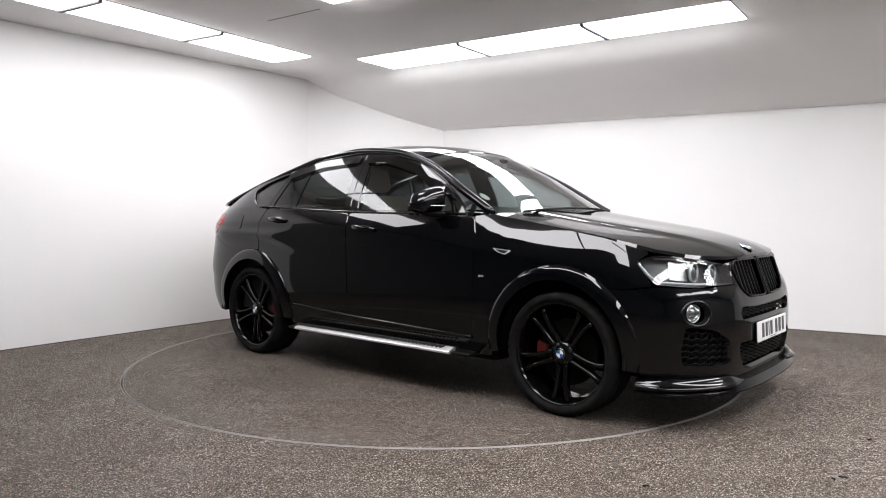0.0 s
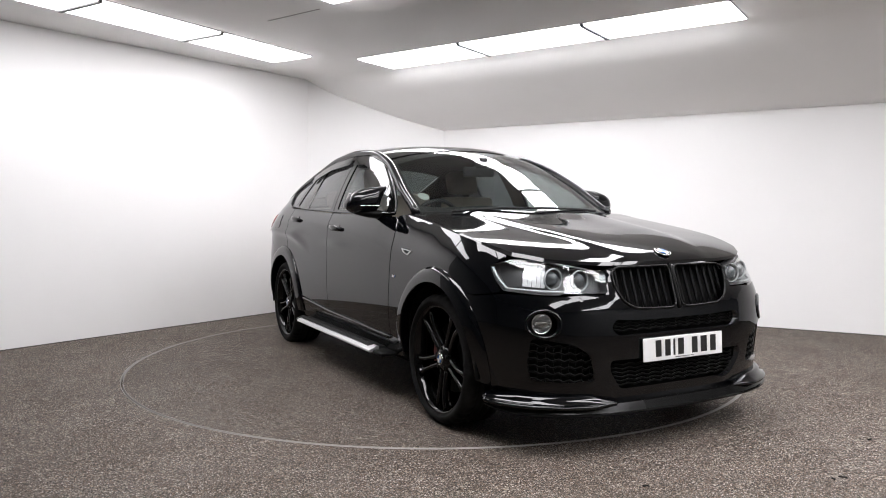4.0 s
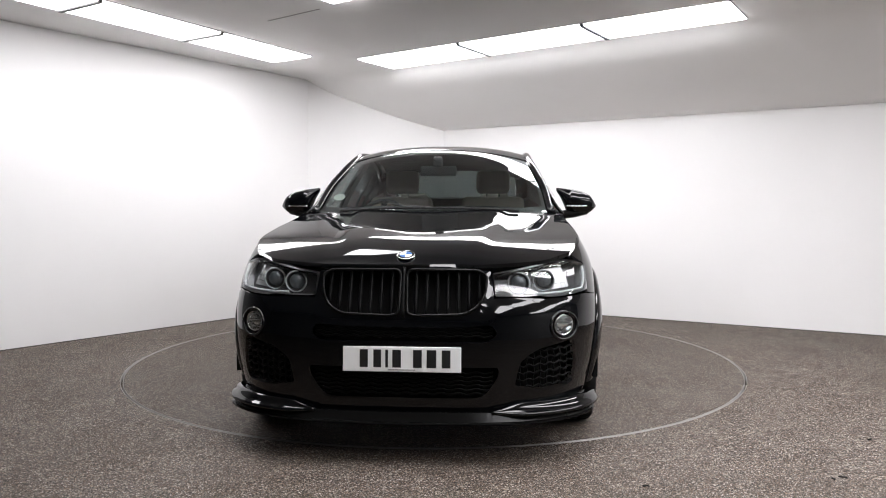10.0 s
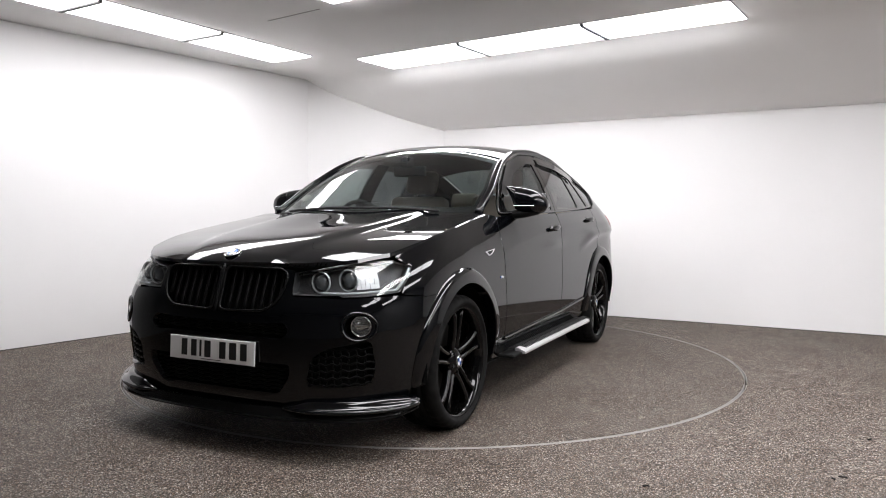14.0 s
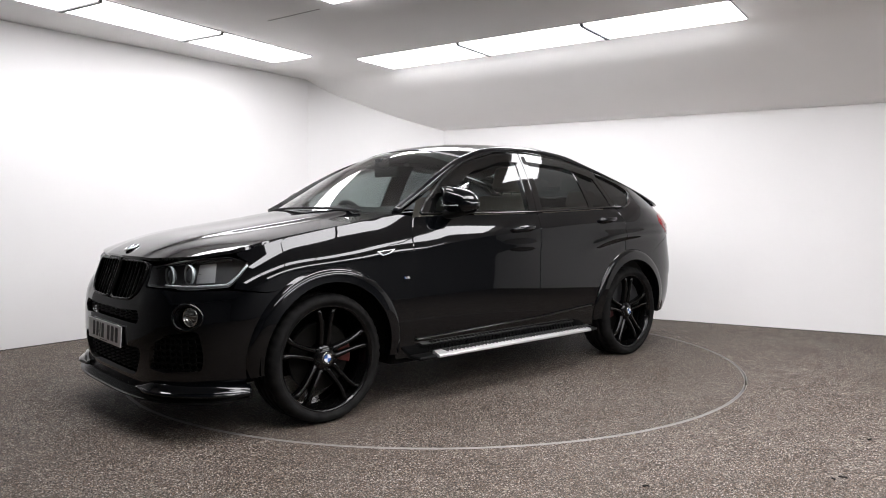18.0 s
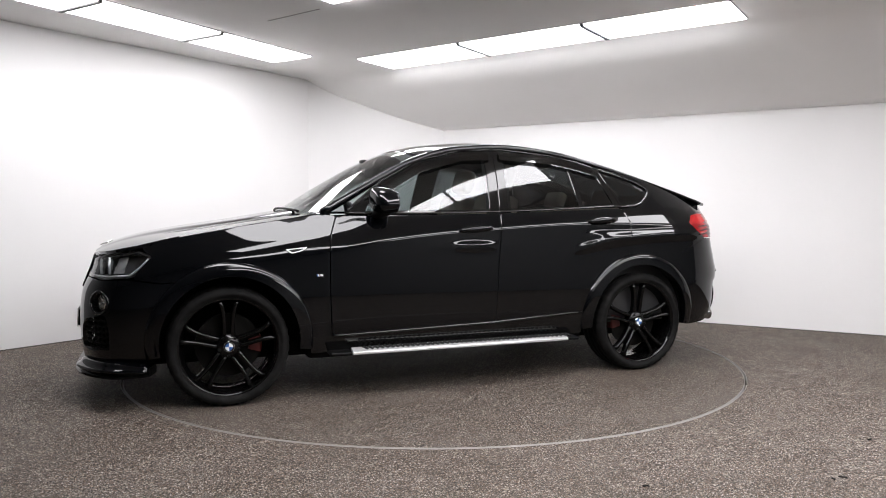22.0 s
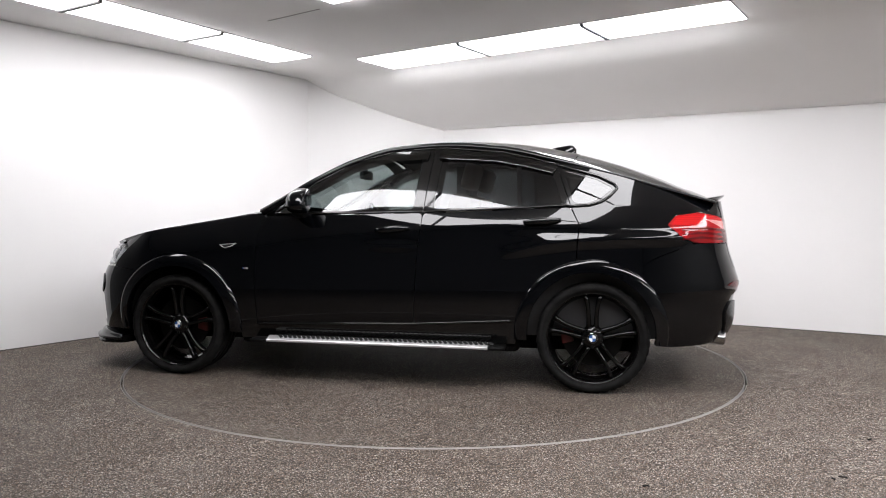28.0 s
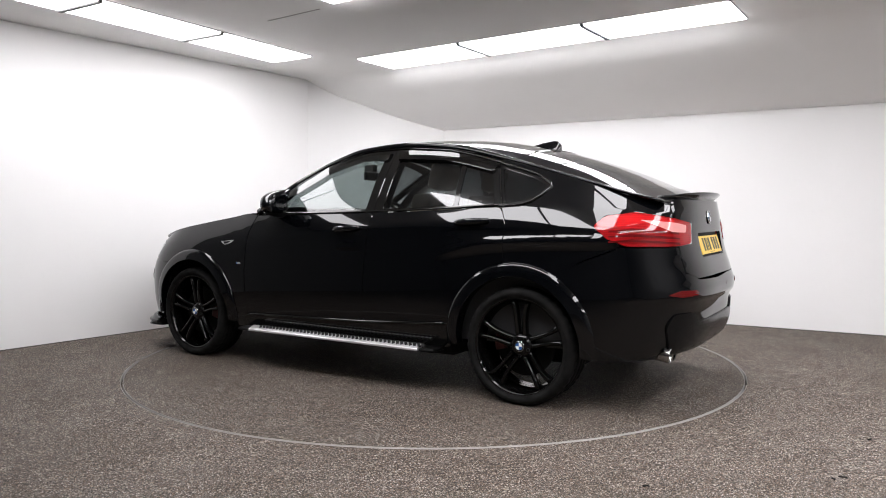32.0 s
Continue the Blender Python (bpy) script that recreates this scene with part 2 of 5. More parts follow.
def add_lathe(bm, profile, m=None, k=48, closed=False, a0=0.0, a1=360.0):
    """Turns a profile of (radius, height) about the z axis."""
    full = abs(a1 - a0) >= 360
    steps = k if full else k + 1
    rings = []
    for i in range(steps):
        a = radians(a0 + (a1 - a0) * i / k)
        ring = []
        for r, z in profile:
            p = Vector((r * math.cos(a), r * math.sin(a), z))
            ring.append(bm.verts.new(m @ p if m else p))
        rings.append(ring)
    n = len(profile)
    for i in range(k):
        a, b = rings[i], rings[(i + 1) % steps]
        for j in range(n if closed else n - 1):
            bm.faces.new((a[j], b[j], b[(j + 1) % n], a[(j + 1) % n]))
    return bm


def lathe(profile, m=None, k=48, closed=False, a0=0.0, a1=360.0):
    return add_lathe(bmesh.new(), profile, m, k, closed, a0, a1)


def add_tube(bm, path, r, k=8, closed=False, flat=1.0, up=(0, 0, 1)):
    """A round or flattened rod along a path."""
    n, rings = len(path), []
    pts = [Vector(p) for p in path]
    for i, p in enumerate(pts):
        a = pts[(i - 1) % n] if closed or i > 0 else p
        b = pts[(i + 1) % n] if closed or i < n - 1 else p
        t = (b - a).normalized()
        s = t.cross(Vector(up))
        s = s.normalized() if s.length > 1e-4 else Vector((1, 0, 0))
        w = s.cross(t)
        rr = r[i] if isinstance(r, (list, tuple)) else r
        rings.append([bm.verts.new(p + s * (rr * flat * math.cos(2 * math.pi * j / k)) + w * (rr * math.sin(2 * math.pi * j / k))) for j in range(k)])
    for i in range(n if closed else n - 1):
        a, b = rings[i], rings[(i + 1) % n]
        for j in range(k):
            bm.faces.new((a[j], a[(j + 1) % k], b[(j + 1) % k], b[j]))
    if not closed:
        bm.faces.new(rings[0][::-1])
        bm.faces.new(rings[-1])
    return bm


def tube(path, r, k=8, closed=False, flat=1.0, up=(0, 0, 1)):
    return add_tube(bmesh.new(), path, r, k, closed, flat, up)


def fix(bm):
    bmesh.ops.recalc_face_normals(bm, faces=bm.faces[:])
    return bm

# ---------------------------------------------------------------- the room
# plan: a left wall, a short angled wall behind the car, a right wall; the rest, unseen, closes the room behind the
# camera
LEFT_DIR, RIGHT_DIR = Vector((0.6054, 0.7959)), Vector((0.8634, -0.5046))
CORNER_A, CORNER_B = Vector((-1.475, 2.902)), Vector((0.101, 3.220))
END_L = CORNER_A - LEFT_DIR * 9.6
TURN_L = CORNER_A - LEFT_DIR * 3.7
END_R = CORNER_B + RIGHT_DIR * 9.0
END_M = END_L + (END_R - CORNER_B) + (CORNER_B - CORNER_A) * 0.3
CEIL, EAVE = 2.65, 2.105


def wall(name, a, b, top_a, top_b, label, out, mat):
    """A wall 0.12 m thick from a to b, with its inner face on that line."""
    bm = bmesh.new()
    q = [(a, 0), (b, 0), (b + out * 0.12, 0), (a + out * 0.12, 0)]
    lo = [bm.verts.new((p.x, p.y, -0.3)) for p, _ in q]
    hi = [bm.verts.new((p.x, p.y, t)) for (p, _), t in zip(q, (top_a, top_b, top_b, top_a))]
    bm.faces.new(lo[::-1])
    bm.faces.new(hi)
    for i in range(4):
        bm.faces.new((lo[i], lo[(i + 1) % 4], hi[(i + 1) % 4], hi[i]))
    ob = mesh_object(name, fix(bm), mat, smooth=False)
    return tagged(ob, label, "wall", kind="structure")


def outward(a, b):
    d = (b - a).normalized()
    n = Vector((-d.y, d.x))
    return n if n.dot((a + b) / 2 - Vector((0, -1.5))) > 0 else -n


# wall_side, wall_front and wall_near are unseen, their shade put into the colour
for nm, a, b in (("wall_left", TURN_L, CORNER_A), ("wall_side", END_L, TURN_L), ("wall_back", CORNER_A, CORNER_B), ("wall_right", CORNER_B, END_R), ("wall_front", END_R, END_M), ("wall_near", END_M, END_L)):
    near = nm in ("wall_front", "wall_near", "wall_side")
    wall(nm, a, b, 2.95, 2.95, "unseen studio wall toned grey for the car's reflections" if nm == "wall_front" else "unseen studio wall darkened for the car's reflections" if near else "plain white painted studio wall with faint scuffs low down", outward(a, b), M_FRONT if nm in ("wall_front", "wall_side") else M_NEAR if near else M_WALL)

# dark strip painted for the shadow gap and dirt where the visible walls meet the floor
for a, b in ((TURN_L, CORNER_A), (CORNER_A, CORNER_B), (CORNER_B, END_R)):
    o = outward(a, b)
    ang = math.atan2((b - a).y, (b - a).x)
    mid = (a + b) / 2 - o * 0.0005
    m = Matrix.Translation((mid.x, mid.y, 0)) @ Matrix.Rotation(ang, 4, "Z")
    tagged(mesh_object("wall_foot_strip", box((-(b - a).length / 2, -0.002, 0.0), ((b - a).length / 2, 0.002, 0.006), m), M_SHADE_GRIME, smooth=False), "thin dark strip for shadow and dirt along the foot of the wall", "joint", kind="structure")

# ceiling: flat, then curving down to the right wall's eave beyond the lamps
CREASE_A, CREASE_DIR = Vector((-1.50, 2.90)), Vector((0.8225, -0.5687))


def build_ceiling():
    bm = bmesh.new()
    crease = [CREASE_A - CREASE_DIR * 0.4 + CREASE_DIR * (10.6 * i / 12) for i in range(13)]
    eave = [CORNER_B - RIGHT_DIR * 1.9 + RIGHT_DIR * (11.2 * i / 12) for i in range(13)]
    cove = pchip([(0, 0), (0.22, 0.29), (0.4, 0.465), (0.65, 0.715), (0.82, 0.86), (1, 1)])
    rows = []
    for k in range(13):
        t = k / 12
        rows.append([bm.verts.new((*a.lerp(b, t), CEIL - (CEIL - EAVE) * cove(t))) for a, b in zip(crease, eave)])
    far = [bm.verts.new((*(p - Vector((0.5687, 0.8225)) * 12.0), CEIL)) for p in crease]
    rows.insert(0, far)
    for a, b in zip(rows, rows[1:]):
        for i in range(12):
            bm.faces.new((a[i], a[i + 1], b[i + 1], b[i]))
    fix(bm)
    top = bmesh.ops.extrude_face_region(bm, geom=bm.faces[:])
    for v in top["geom"]:
        if isinstance(v, bmesh.types.BMVert):
            v.co.z += 0.1
    fix(bm)
    return tagged(mesh_object("ceiling", bm, M_CEIL, smooth=True), "off-white painted ceiling curving down to a low eave", "ceiling", kind="structure")


build_ceiling()


def build_floor():
    """The floor, with a round well for the turntable."""
    bm = bmesh.new()
    k = 128
    inner = [bm.verts.new((2.247 * math.cos(2 * math.pi * i / k), 2.247 * math.sin(2 * math.pi * i / k), 0)) for i in range(k)]
    outer = []
    for i in range(k):
        a = 2 * math.pi * i / k
        s = 14.0 / max(abs(math.cos(a)), abs(math.sin(a)))
        outer.append(bm.verts.new((s * math.cos(a), s * math.sin(a), 0)))
    low = [bm.verts.new((v.co.x, v.co.y, -0.05)) for v in inner]
    mid = bm.verts.new((0, 0, -0.05))
    for i in range(k):
        j = (i + 1) % k
        bm.faces.new((inner[i], outer[i], outer[j], inner[j]))
        bm.faces.new((low[i], inner[i], inner[j], low[j]))
        bm.faces.new((mid, low[i], low[j]))
    return tagged(mesh_object("floor", fix(bm), M_FLOOR, smooth=False), "grey-brown bonded stone floor with a speckled grain", "floor", kind="structure")


build_floor()
bm = lathe([(2.247, -0.03), (2.247, 0.002), (2.244, 0.002), (2.244, -0.03)], k=160)
rim_ring = tagged(mesh_object("turntable_rim", fix(bm), M_STEEL), "thin worn steel ring set in the floor round the turntable", "rim", kind="structure")

turntable = new("turntable")
tagged(turntable, "large round turntable disc surfaced with speckled stone, under the car", "turntable")
bm = lathe([(0.0, 0.0), (0.7, 0.0), (1.5, 0.0), (2.223, 0.0), (2.227, -0.002), (2.227, -0.03)], k=160)
part("disc", fix(bm), M_TABLE, turntable, smooth=False)
bm = lathe([(2.2275, -0.03), (2.2275, 0.002), (2.2305, 0.002), (2.2305, -0.03)], k=160)
part("edge_band", fix(bm), M_STEEL, turntable, "thin steel edge band")

# lamps: rows of flush light panels
N_R, N_L = Vector((0.573, 0.820)), Vector((-0.837, 0.547))  # across the right row, across the left row
U_R, U_L = Vector((0.820, -0.573)), Vector((0.547, 0.837))


def light_panel(centre, along, length, width, glow, first, last):
    across = Vector((-along.y, along.x))
    thing = new("light_panel")
    thing.location = (centre.x, centre.y, CEIL)
    thing.rotation_euler = (0, 0, math.atan2(along.y, along.x))
    bm = bmesh.new()
    a, b, w = length / 2, width / 2, 0.012
    for lo, hi, drop in (((-a, -b), (a, -b + w), 0.004), ((-a, b - w), (a, b), 0.004), ((-a, -b + w), (-a + w, b - w), 0.004 if first else 0.026), ((a - w, -b + w), (a, b - w), 0.004 if last else 0.026)):
        add_box(bm, (*lo, -drop), (*hi, 0.02))
    part("frame", bm, M_TRIM, thing, smooth=False)
    part("diffuser", box((-a + w, -b + w, -0.014), (a - w, b - w, 0.02), None, 0.004), glow, thing, "glowing white diffuser", smooth=False)
    return tagged(thing, "glowing white rectangular light panel flush in the ceiling", "ceiling light", "ceiling light panels")


def light_row(start, along, lengths, width, glow):
    p = start.copy()
    for i, ln in enumerate(lengths):
        light_panel(p + along * (ln / 2), along, ln - 0.008, width, glow, i == 0, i == len(lengths) - 1)
        p = p + along * ln


light_row(Vector((-0.62, 1.955)), U_R, [1.2, 1.2, 1.16], 0.59, M_LAMP)
light_row(Vector((-1.425, 1.75)), Vector((-0.535, -0.845)), [1.12] * 3, 0.53, M_LAMP_DIM)
light_row(-0.88 * N_R - 0.50 * U_R, U_R, [0.6], 0.57, M_LAMP_DIM)
light_row(0.25 * N_R - 1.82 * N_L, -U_L, [1.15] * 3, 0.48, M_LAMP)
light_row(-2.20 * N_R - 0.55 * U_R, U_R, [1.18, 1.18], 0.59, M_LAMP)
# two unseen rows, added to brighten the right wall and floor
light_row(1.3 * N_R - 3.7 * N_L, -U_L, [1.15] * 5, 0.57, M_LAMP)
light_row(1.3 * N_R - 5.65 * N_L, -U_L, [1.15] * 4, 0.57, M_LAMP)

# a hairline seam in the ceiling board
bm = bmesh.new()
a, b = Vector((-1.34, 0.30)), Vector((-0.87, -0.05))
q = (b - a).normalized()
w = Vector((-q.y, q.x)) * 0.003
for z in (CEIL - 0.003, CEIL + 0.01):
    for p in (a - w, b - w, b + w, a + w):
        bm.verts.new((p.x, p.y, z))
bm.verts.ensure_lookup_table()
for f in ((0, 1, 2, 3), (0, 1, 5, 4), (1, 2, 6, 5), (2, 3, 7, 6), (3, 0, 4, 7)):
    bm.faces.new([bm.verts[i] for i in f])
tagged(mesh_object("trim", fix(bm), material("seam_grey", (0.25, 0.24, 0.23), 0.8), smooth=False), "thin grey seam line in the ceiling", "trim", kind="structure")

# ---------------------------------------------------------------- the car: surfaces
# car space: x forward from between the axles, y to its left, z up from the ground
AXLE, HUB_Z, TYRE_R, RIM_R = 1.405, 0.343, 0.346, 0.286
ARCH_Z, ARCH_IN, ARCH_OUT = 0.36, 0.392, 0.472
HALF, NOSE_C, NOSE_A, NOSE_P, TAIL_C, TAIL_A, TAIL_P = 0.925, 1.40, 0.838, 3.3, -1.40, 0.952, 3.6


def plan_table():
    """Half the outline in plan, from the nose's middle round the left side to the tail's middle."""
    pts = []
    for i in range(241):
        a = math.pi / 2 * i / 240
        c, s = math.cos(a), math.sin(a)
        pts.append((NOSE_C + NOSE_A * c ** (2 / NOSE_P), HALF * s ** (2 / NOSE_P)))
    pts += [(NOSE_C + (TAIL_C - NOSE_C) * i / 60, HALF) for i in range(1, 60)]
    for i in range(241):
        a = math.pi / 2 * i / 240
        c, s = math.cos(a), math.sin(a)
        pts.append((TAIL_C - TAIL_A * s ** (2 / TAIL_P), HALF * c ** (2 / TAIL_P)))
    xy = np.array(pts)
    xy[0, 1] = xy[-1, 1] = 0.0
    run = np.concatenate([[0], np.cumsum(np.hypot(*np.diff(xy, axis=0).T))])
    even = np.linspace(0, run[-1], 1601)
    xs, ys = np.interp(even, run, xy[:, 0]), np.interp(even, run, xy[:, 1])
    for _ in range(12):
        xs[1:-1] = (xs[:-2] + 2 * xs[1:-1] + xs[2:]) / 4
        ys[1:-1] = (ys[:-2] + 2 * ys[1:-1] + ys[2:]) / 4
    gx, gy = np.gradient(xs), np.gradient(ys)
    ln = np.hypot(gx, gy)
    return even, xs.tolist(), ys.tolist(), (gy / ln).tolist(), (-gx / ln).tolist()


RUN, PX, PY, NX, NY = plan_table()
LAST = float(RUN[-1])
STEP = LAST / 1600


def plan(s):
    """Place and outward normal on the outline; s runs past both middles onto the right side."""
    flip = 1
    if s < 0:
        s, flip = -s, -1
    if s > LAST:
        s, flip = 2 * LAST - s, -flip
    i = min(int(s / STEP), 1599)
    t = s / STEP - i
    x, y = PX[i] + t * (PX[i + 1] - PX[i]), PY[i] + t * (PY[i + 1] - PY[i])
    nx, ny = NX[i] + t * (NX[i + 1] - NX[i]), NY[i] + t * (NY[i + 1] - NY[i])
    return x, flip * y, nx, flip * ny


XS_REV = np.array(PX)[::-1]
RUN_REV = np.array(RUN)[::-1]


def sx(x):
    return float(np.interp(x, XS_REV, RUN_REV))


HALFWAY = 800


def sy(y, rear=False):
    """The run at which the nose (or the tail) has that y."""
    if rear:
        r = float(np.interp(abs(y), np.array(PY[HALFWAY:])[::-1], np.array(RUN[HALFWAY:])[::-1]))
        return r if y >= 0 else 2 * LAST - r
    r = float(np.interp(abs(y), PY[:HALFWAY], RUN[:HALFWAY]))
    return r if y >= 0 else -r


belt_z = pchip([(2.1, 0.862), (1.9, 0.924), (1.65, 0.984), (1.32, 1.039), (1.05, 1.080), (0.85, 1.108), (0.6, 1.106), (0.3, 1.106), (-0.35, 1.118), (-0.9, 1.138), (-1.25, 1.156), (-1.6, 1.16), (-2.0, 1.13), (-2.3, 1.12)])
belt_in = pchip([(2.1, 0.128), (1.9, 0.115), (1.6, 0.094), (1.35, 0.098), (1.15, 0.108), (0.95, 0.115), (0.75, 0.098), (0.5, 0.077), (0.0, 0.068), (-0.35, 0.069), (-1.0, 0.070), (-1.5, 0.080), (-1.9, 0.10), (-2.3, 0.13)])
crease_z = pchip([(2.1, 0.76), (1.8, 0.80), (1.2, 0.855), (0.8, 0.892), (0.5, 0.938), (0.0, 0.990), (-1.0, 1.040), (-1.5, 1.032), (-1.9, 1.025), (-2.3, 1.0)])
rail_z = pchip([(1.0, 1.020), (0.82, 1.126), (0.65, 1.222), (0.45, 1.338), (0.19, 1.462), (-0.1, 1.54), (-0.45, 1.562), (-0.8, 1.535), (-1.2, 1.45), (-1.5, 1.37), (-1.8, 1.28), (-2.1, 1.195), (-2.3, 1.15)])
rail_lean = pchip([(1.0, 0.067), (0.82, 0.076), (0.65, 0.104), (0.5, 0.139), (0.2, 0.208), (-0.1, 0.232), (-0.45, 0.236), (-0.8, 0.226), (-1.2, 0.190), (-1.5, 0.152), (-1.8, 0.118), (-2.1, 0.085), (-2.3, 0.06)])
nose_in = pchip([(0.15, 0.05), (0.3, 0.012), (0.42, 0.0), (0.55, 0.002), (0.65, 0.014), (0.70, 0.031), (0.735, 0.049), (0.78, 0.068), (0.87, 0.095), (0.95, 0.14)])
nose_mid = pchip([(0.15, 0.05), (0.3, 0.012), (0.42, 0.0), (0.55, 0.002), (0.63, 0.012), (0.70, 0.034), (0.78, 0.063), (0.87, 0.095), (0.95, 0.14)])
tail_in = pchip([(0.2, 0.2), (0.29, 0.14), (0.335, 0.09), (0.38, 0.055), (0.46, 0.035), (0.55, 0.034), (0.605, 0.024), (0.63, 0.003), (0.68, 0.0), (0.74, 0.018), (0.8, 0.036), (0.89, 0.066), (1.0, 0.086), (1.12, 0.102), (1.25, 0.125)])


haunch_z = pchip([(-0.6, 0.80), (-0.9, 0.875), (-1.15, 0.925), (-1.4, 0.95), (-1.7, 0.962), (-2.0, 0.965)])


def swell(x, z):
    """The haunch over the rear wheel and the soft lip under each handle."""
    out = 0.0
    if -2.1 < x < -0.7:
        k = min(1, (-0.7 - x) / 0.45) * min(1, (x + 2.1) / 0.3)
        k = k * k * (3 - 2 * k)
        out += 0.018 * k * math.exp(-((z - haunch_z(x)) / 0.036) ** 2)
    if x > 0.7:
        out += 0.012 * math.exp(-((x - 1.42) / 0.3) ** 2 - ((z - 0.86) / 0.12) ** 2)
    for hx, hz in ((-0.13, 0.900), (-1.09, 0.962)):
        a = ((x - hx) / 0.2) ** 2 + ((z - hz) / 0.032) ** 2
        if a < 9:
            out += 0.008 * math.exp(-a)
    return out


def flank_in(x, z):
    """How far the flank lies inside the plan outline."""
    return flank_base(x, z) - (swell(x, z) if 0.45 < z < 1.2 else 0.0)


def flank_base(x, z):
    zc, zt = crease_z(x), belt_z(x)
    if z < 0.6:
        return 0.055 * ((0.6 - z) / 0.35) ** 2
    dt = belt_in(x)
    if z < zt:
        e = min(max((x - 0.62) / 0.5, 0), 1)
        e = 0.004 + 0.030 * e * e * (3 - 2 * e)
        soft = e * math.log1p(math.exp(min((z - zc) / e, 60)))
        t = (z - soft - 0.6) / (zc - 0.6)
        low = 0.02 * t * t * (1.6 - 0.6 * t) - 0.02
        z = zc + soft
        t = (z - zc) / (zt - zc)
        k = 0.84 - 0.36 * min(max((x - 0.6) / 0.4, 0), 1) * (1 - 0.65 * min(max((x - 1.05) / 0.4, 0), 1))
        return low + 0.02 + (dt - 0.02) * (k * t + (1 - k) * t * t)
    h = max(rail_z(x) - zt, 0.03)
    d = min(z - zt, 1.15 * h)
    return dt + (rail_lean(x) - 0.40 * h * h) * d / h + 0.40 * d * d


def skin(s, z):
    """The outer surface of the car's lower body and window sides."""
    x, y, nx, ny = plan(s)
    w = nx * nx
    if x > 0:
        k = min(max((abs(y) - 0.36) / 0.08, 0), 1)
        ends = nose_mid(z) + (nose_in(z) - nose_mid(z)) * k * k * (3 - 2 * k)
    else:
        ends = tail_in(z)
    d = (1 - w) * flank_in(x, z) + w * ends
    return (x - nx * d, y - ny * d, z)


def skin_in(depth):
    """The same surface, set back level into the car."""
    def f(s, z):
        p, n = skin(s, z), plan(s)
        return (p[0] - n[2] * depth, p[1] - n[3] * depth, z)
    return f


def crease_s(s):
    return crease_z(plan(s)[0])


roof_mid = pchip([(1.05, 1.097), (0.9, 1.193), (0.7, 1.318), (0.45, 1.46), (0.2, 1.562), (0.0, 1.604), (-0.4, 1.632), (-0.8, 1.615), (-1.25, 1.548), (-1.5, 1.483), (-1.8, 1.38), (-2.07, 1.262), (-2.2, 1.21), (-2.3, 1.2)])


def rail_point(x):
    """A point of the roof's edge at x, on the left side."""
    p = skin(sx(x), rail_z(x))
    return p


RAIL_Y = pchip([(x, rail_point(x)[1]) for x in (1.0, 0.8, 0.6, 0.4, 0.2, 0.0, -0.3, -0.6, -0.9, -1.2, -1.5, -1.8, -2.05, -2.25)])


def top(x, y):
    """Roof, windscreen and rear window."""
    ye, ze, z0 = RAIL_Y(x), rail_z(x), roof_mid(x)
    k = min(max((x + 0.1) / 0.5, 0), 1)
    return (x, y, z0 - (z0 - ze) * (abs(y) / ye) ** (2.5 - 0.5 * k))


hood_mid = pchip([(2.2, 0.835), (2.16, 0.876), (2.07, 0.930), (1.9, 0.984), (1.7, 1.021), (1.5, 1.051), (1.3, 1.081), (1.0, 1.132), (0.8, 1.165)])


def hood_half(x):
    return HALF - belt_in(x) if x < 1.5 else skin(sx(x), belt_z(x))[1]


HOOD_Y = pchip([(x, hood_half(x)) for x in (0.8, 1.0, 1.2, 1.4, 1.6, 1.8, 1.9, 2.0, 2.08)] + [(2.2, 0.5)])
fold_y = pchip([(0.8, 0.46), (1.2, 0.44), (1.6, 0.40), (1.9, 0.345), (2.2, 0.27)])


def bonnet_top(x, y):
    ye, ze, z0 = max(HOOD_Y(x), 0.45), belt_z(x), hood_mid(x)
    a = abs(y)
    rise = 0.018 * min(1, max(0.3, (2.15 - x) / 0.5))
    z = z0 - rise - (z0 - rise - ze) * (a / ye) ** 2.2
    k = (a - fold_y(x)) / 0.018
    z += rise * (1 - 1 / (1 + math.exp(-max(min(k, 30), -30))))
    k = (a - 0.16) / 0.05
    z -= 0.006 * (1 - 1 / (1 + math.exp(-max(min(k, 30), -30)))) * min(1, max(0, (2.1 - x) / 0.5))
    return (x, y, z)


def on_skin(pts):
    """An outline of (x, z) on the left flank as (run, z)."""
    return [(sx(x), z) for x, z in dense(pts, 0.03)]


car = new("car")
tagged(car, "glossy black coupe-style SUV with black wheels, parked on the turntable", "car")
CREASED = dict(warp=crease_s, du=0.045, dv=0.012)


def flank(name, outline, mat, parent, side, label="", holes=(), lift=0.0, thick=0.012, creased=True):
    kw = CREASED if creased else dict(du=0.04, dv=0.025)
    bm, nr = sheet(on_skin(outline), skin, side, [on_skin(h) for h in holes], thick=thick, lift=lift, **kw)
    return part(name, bm, mat, parent, label, nr)


# outlines on the flank (x, z)
DOOR_FRONT = [(0.762, 1.092), (0.806, 0.968), (0.816, 0.69), (0.802, 0.375), (-0.272, 0.404), (-0.287, 0.775), (-0.322, 1.112)]
FRONT_FRAME = [(0.70, 1.108), (-0.322, 1.122), (-0.362, 1.545), (-0.12, 1.532), (0.19, 1.455), (0.45, 1.315), (0.62, 1.185)]
FRONT_PANE = [(0.585, 1.122), (-0.258, 1.138), (-0.295, 1.505), (-0.12, 1.50), (0.17, 1.425), (0.42, 1.285), (0.56, 1.165)]
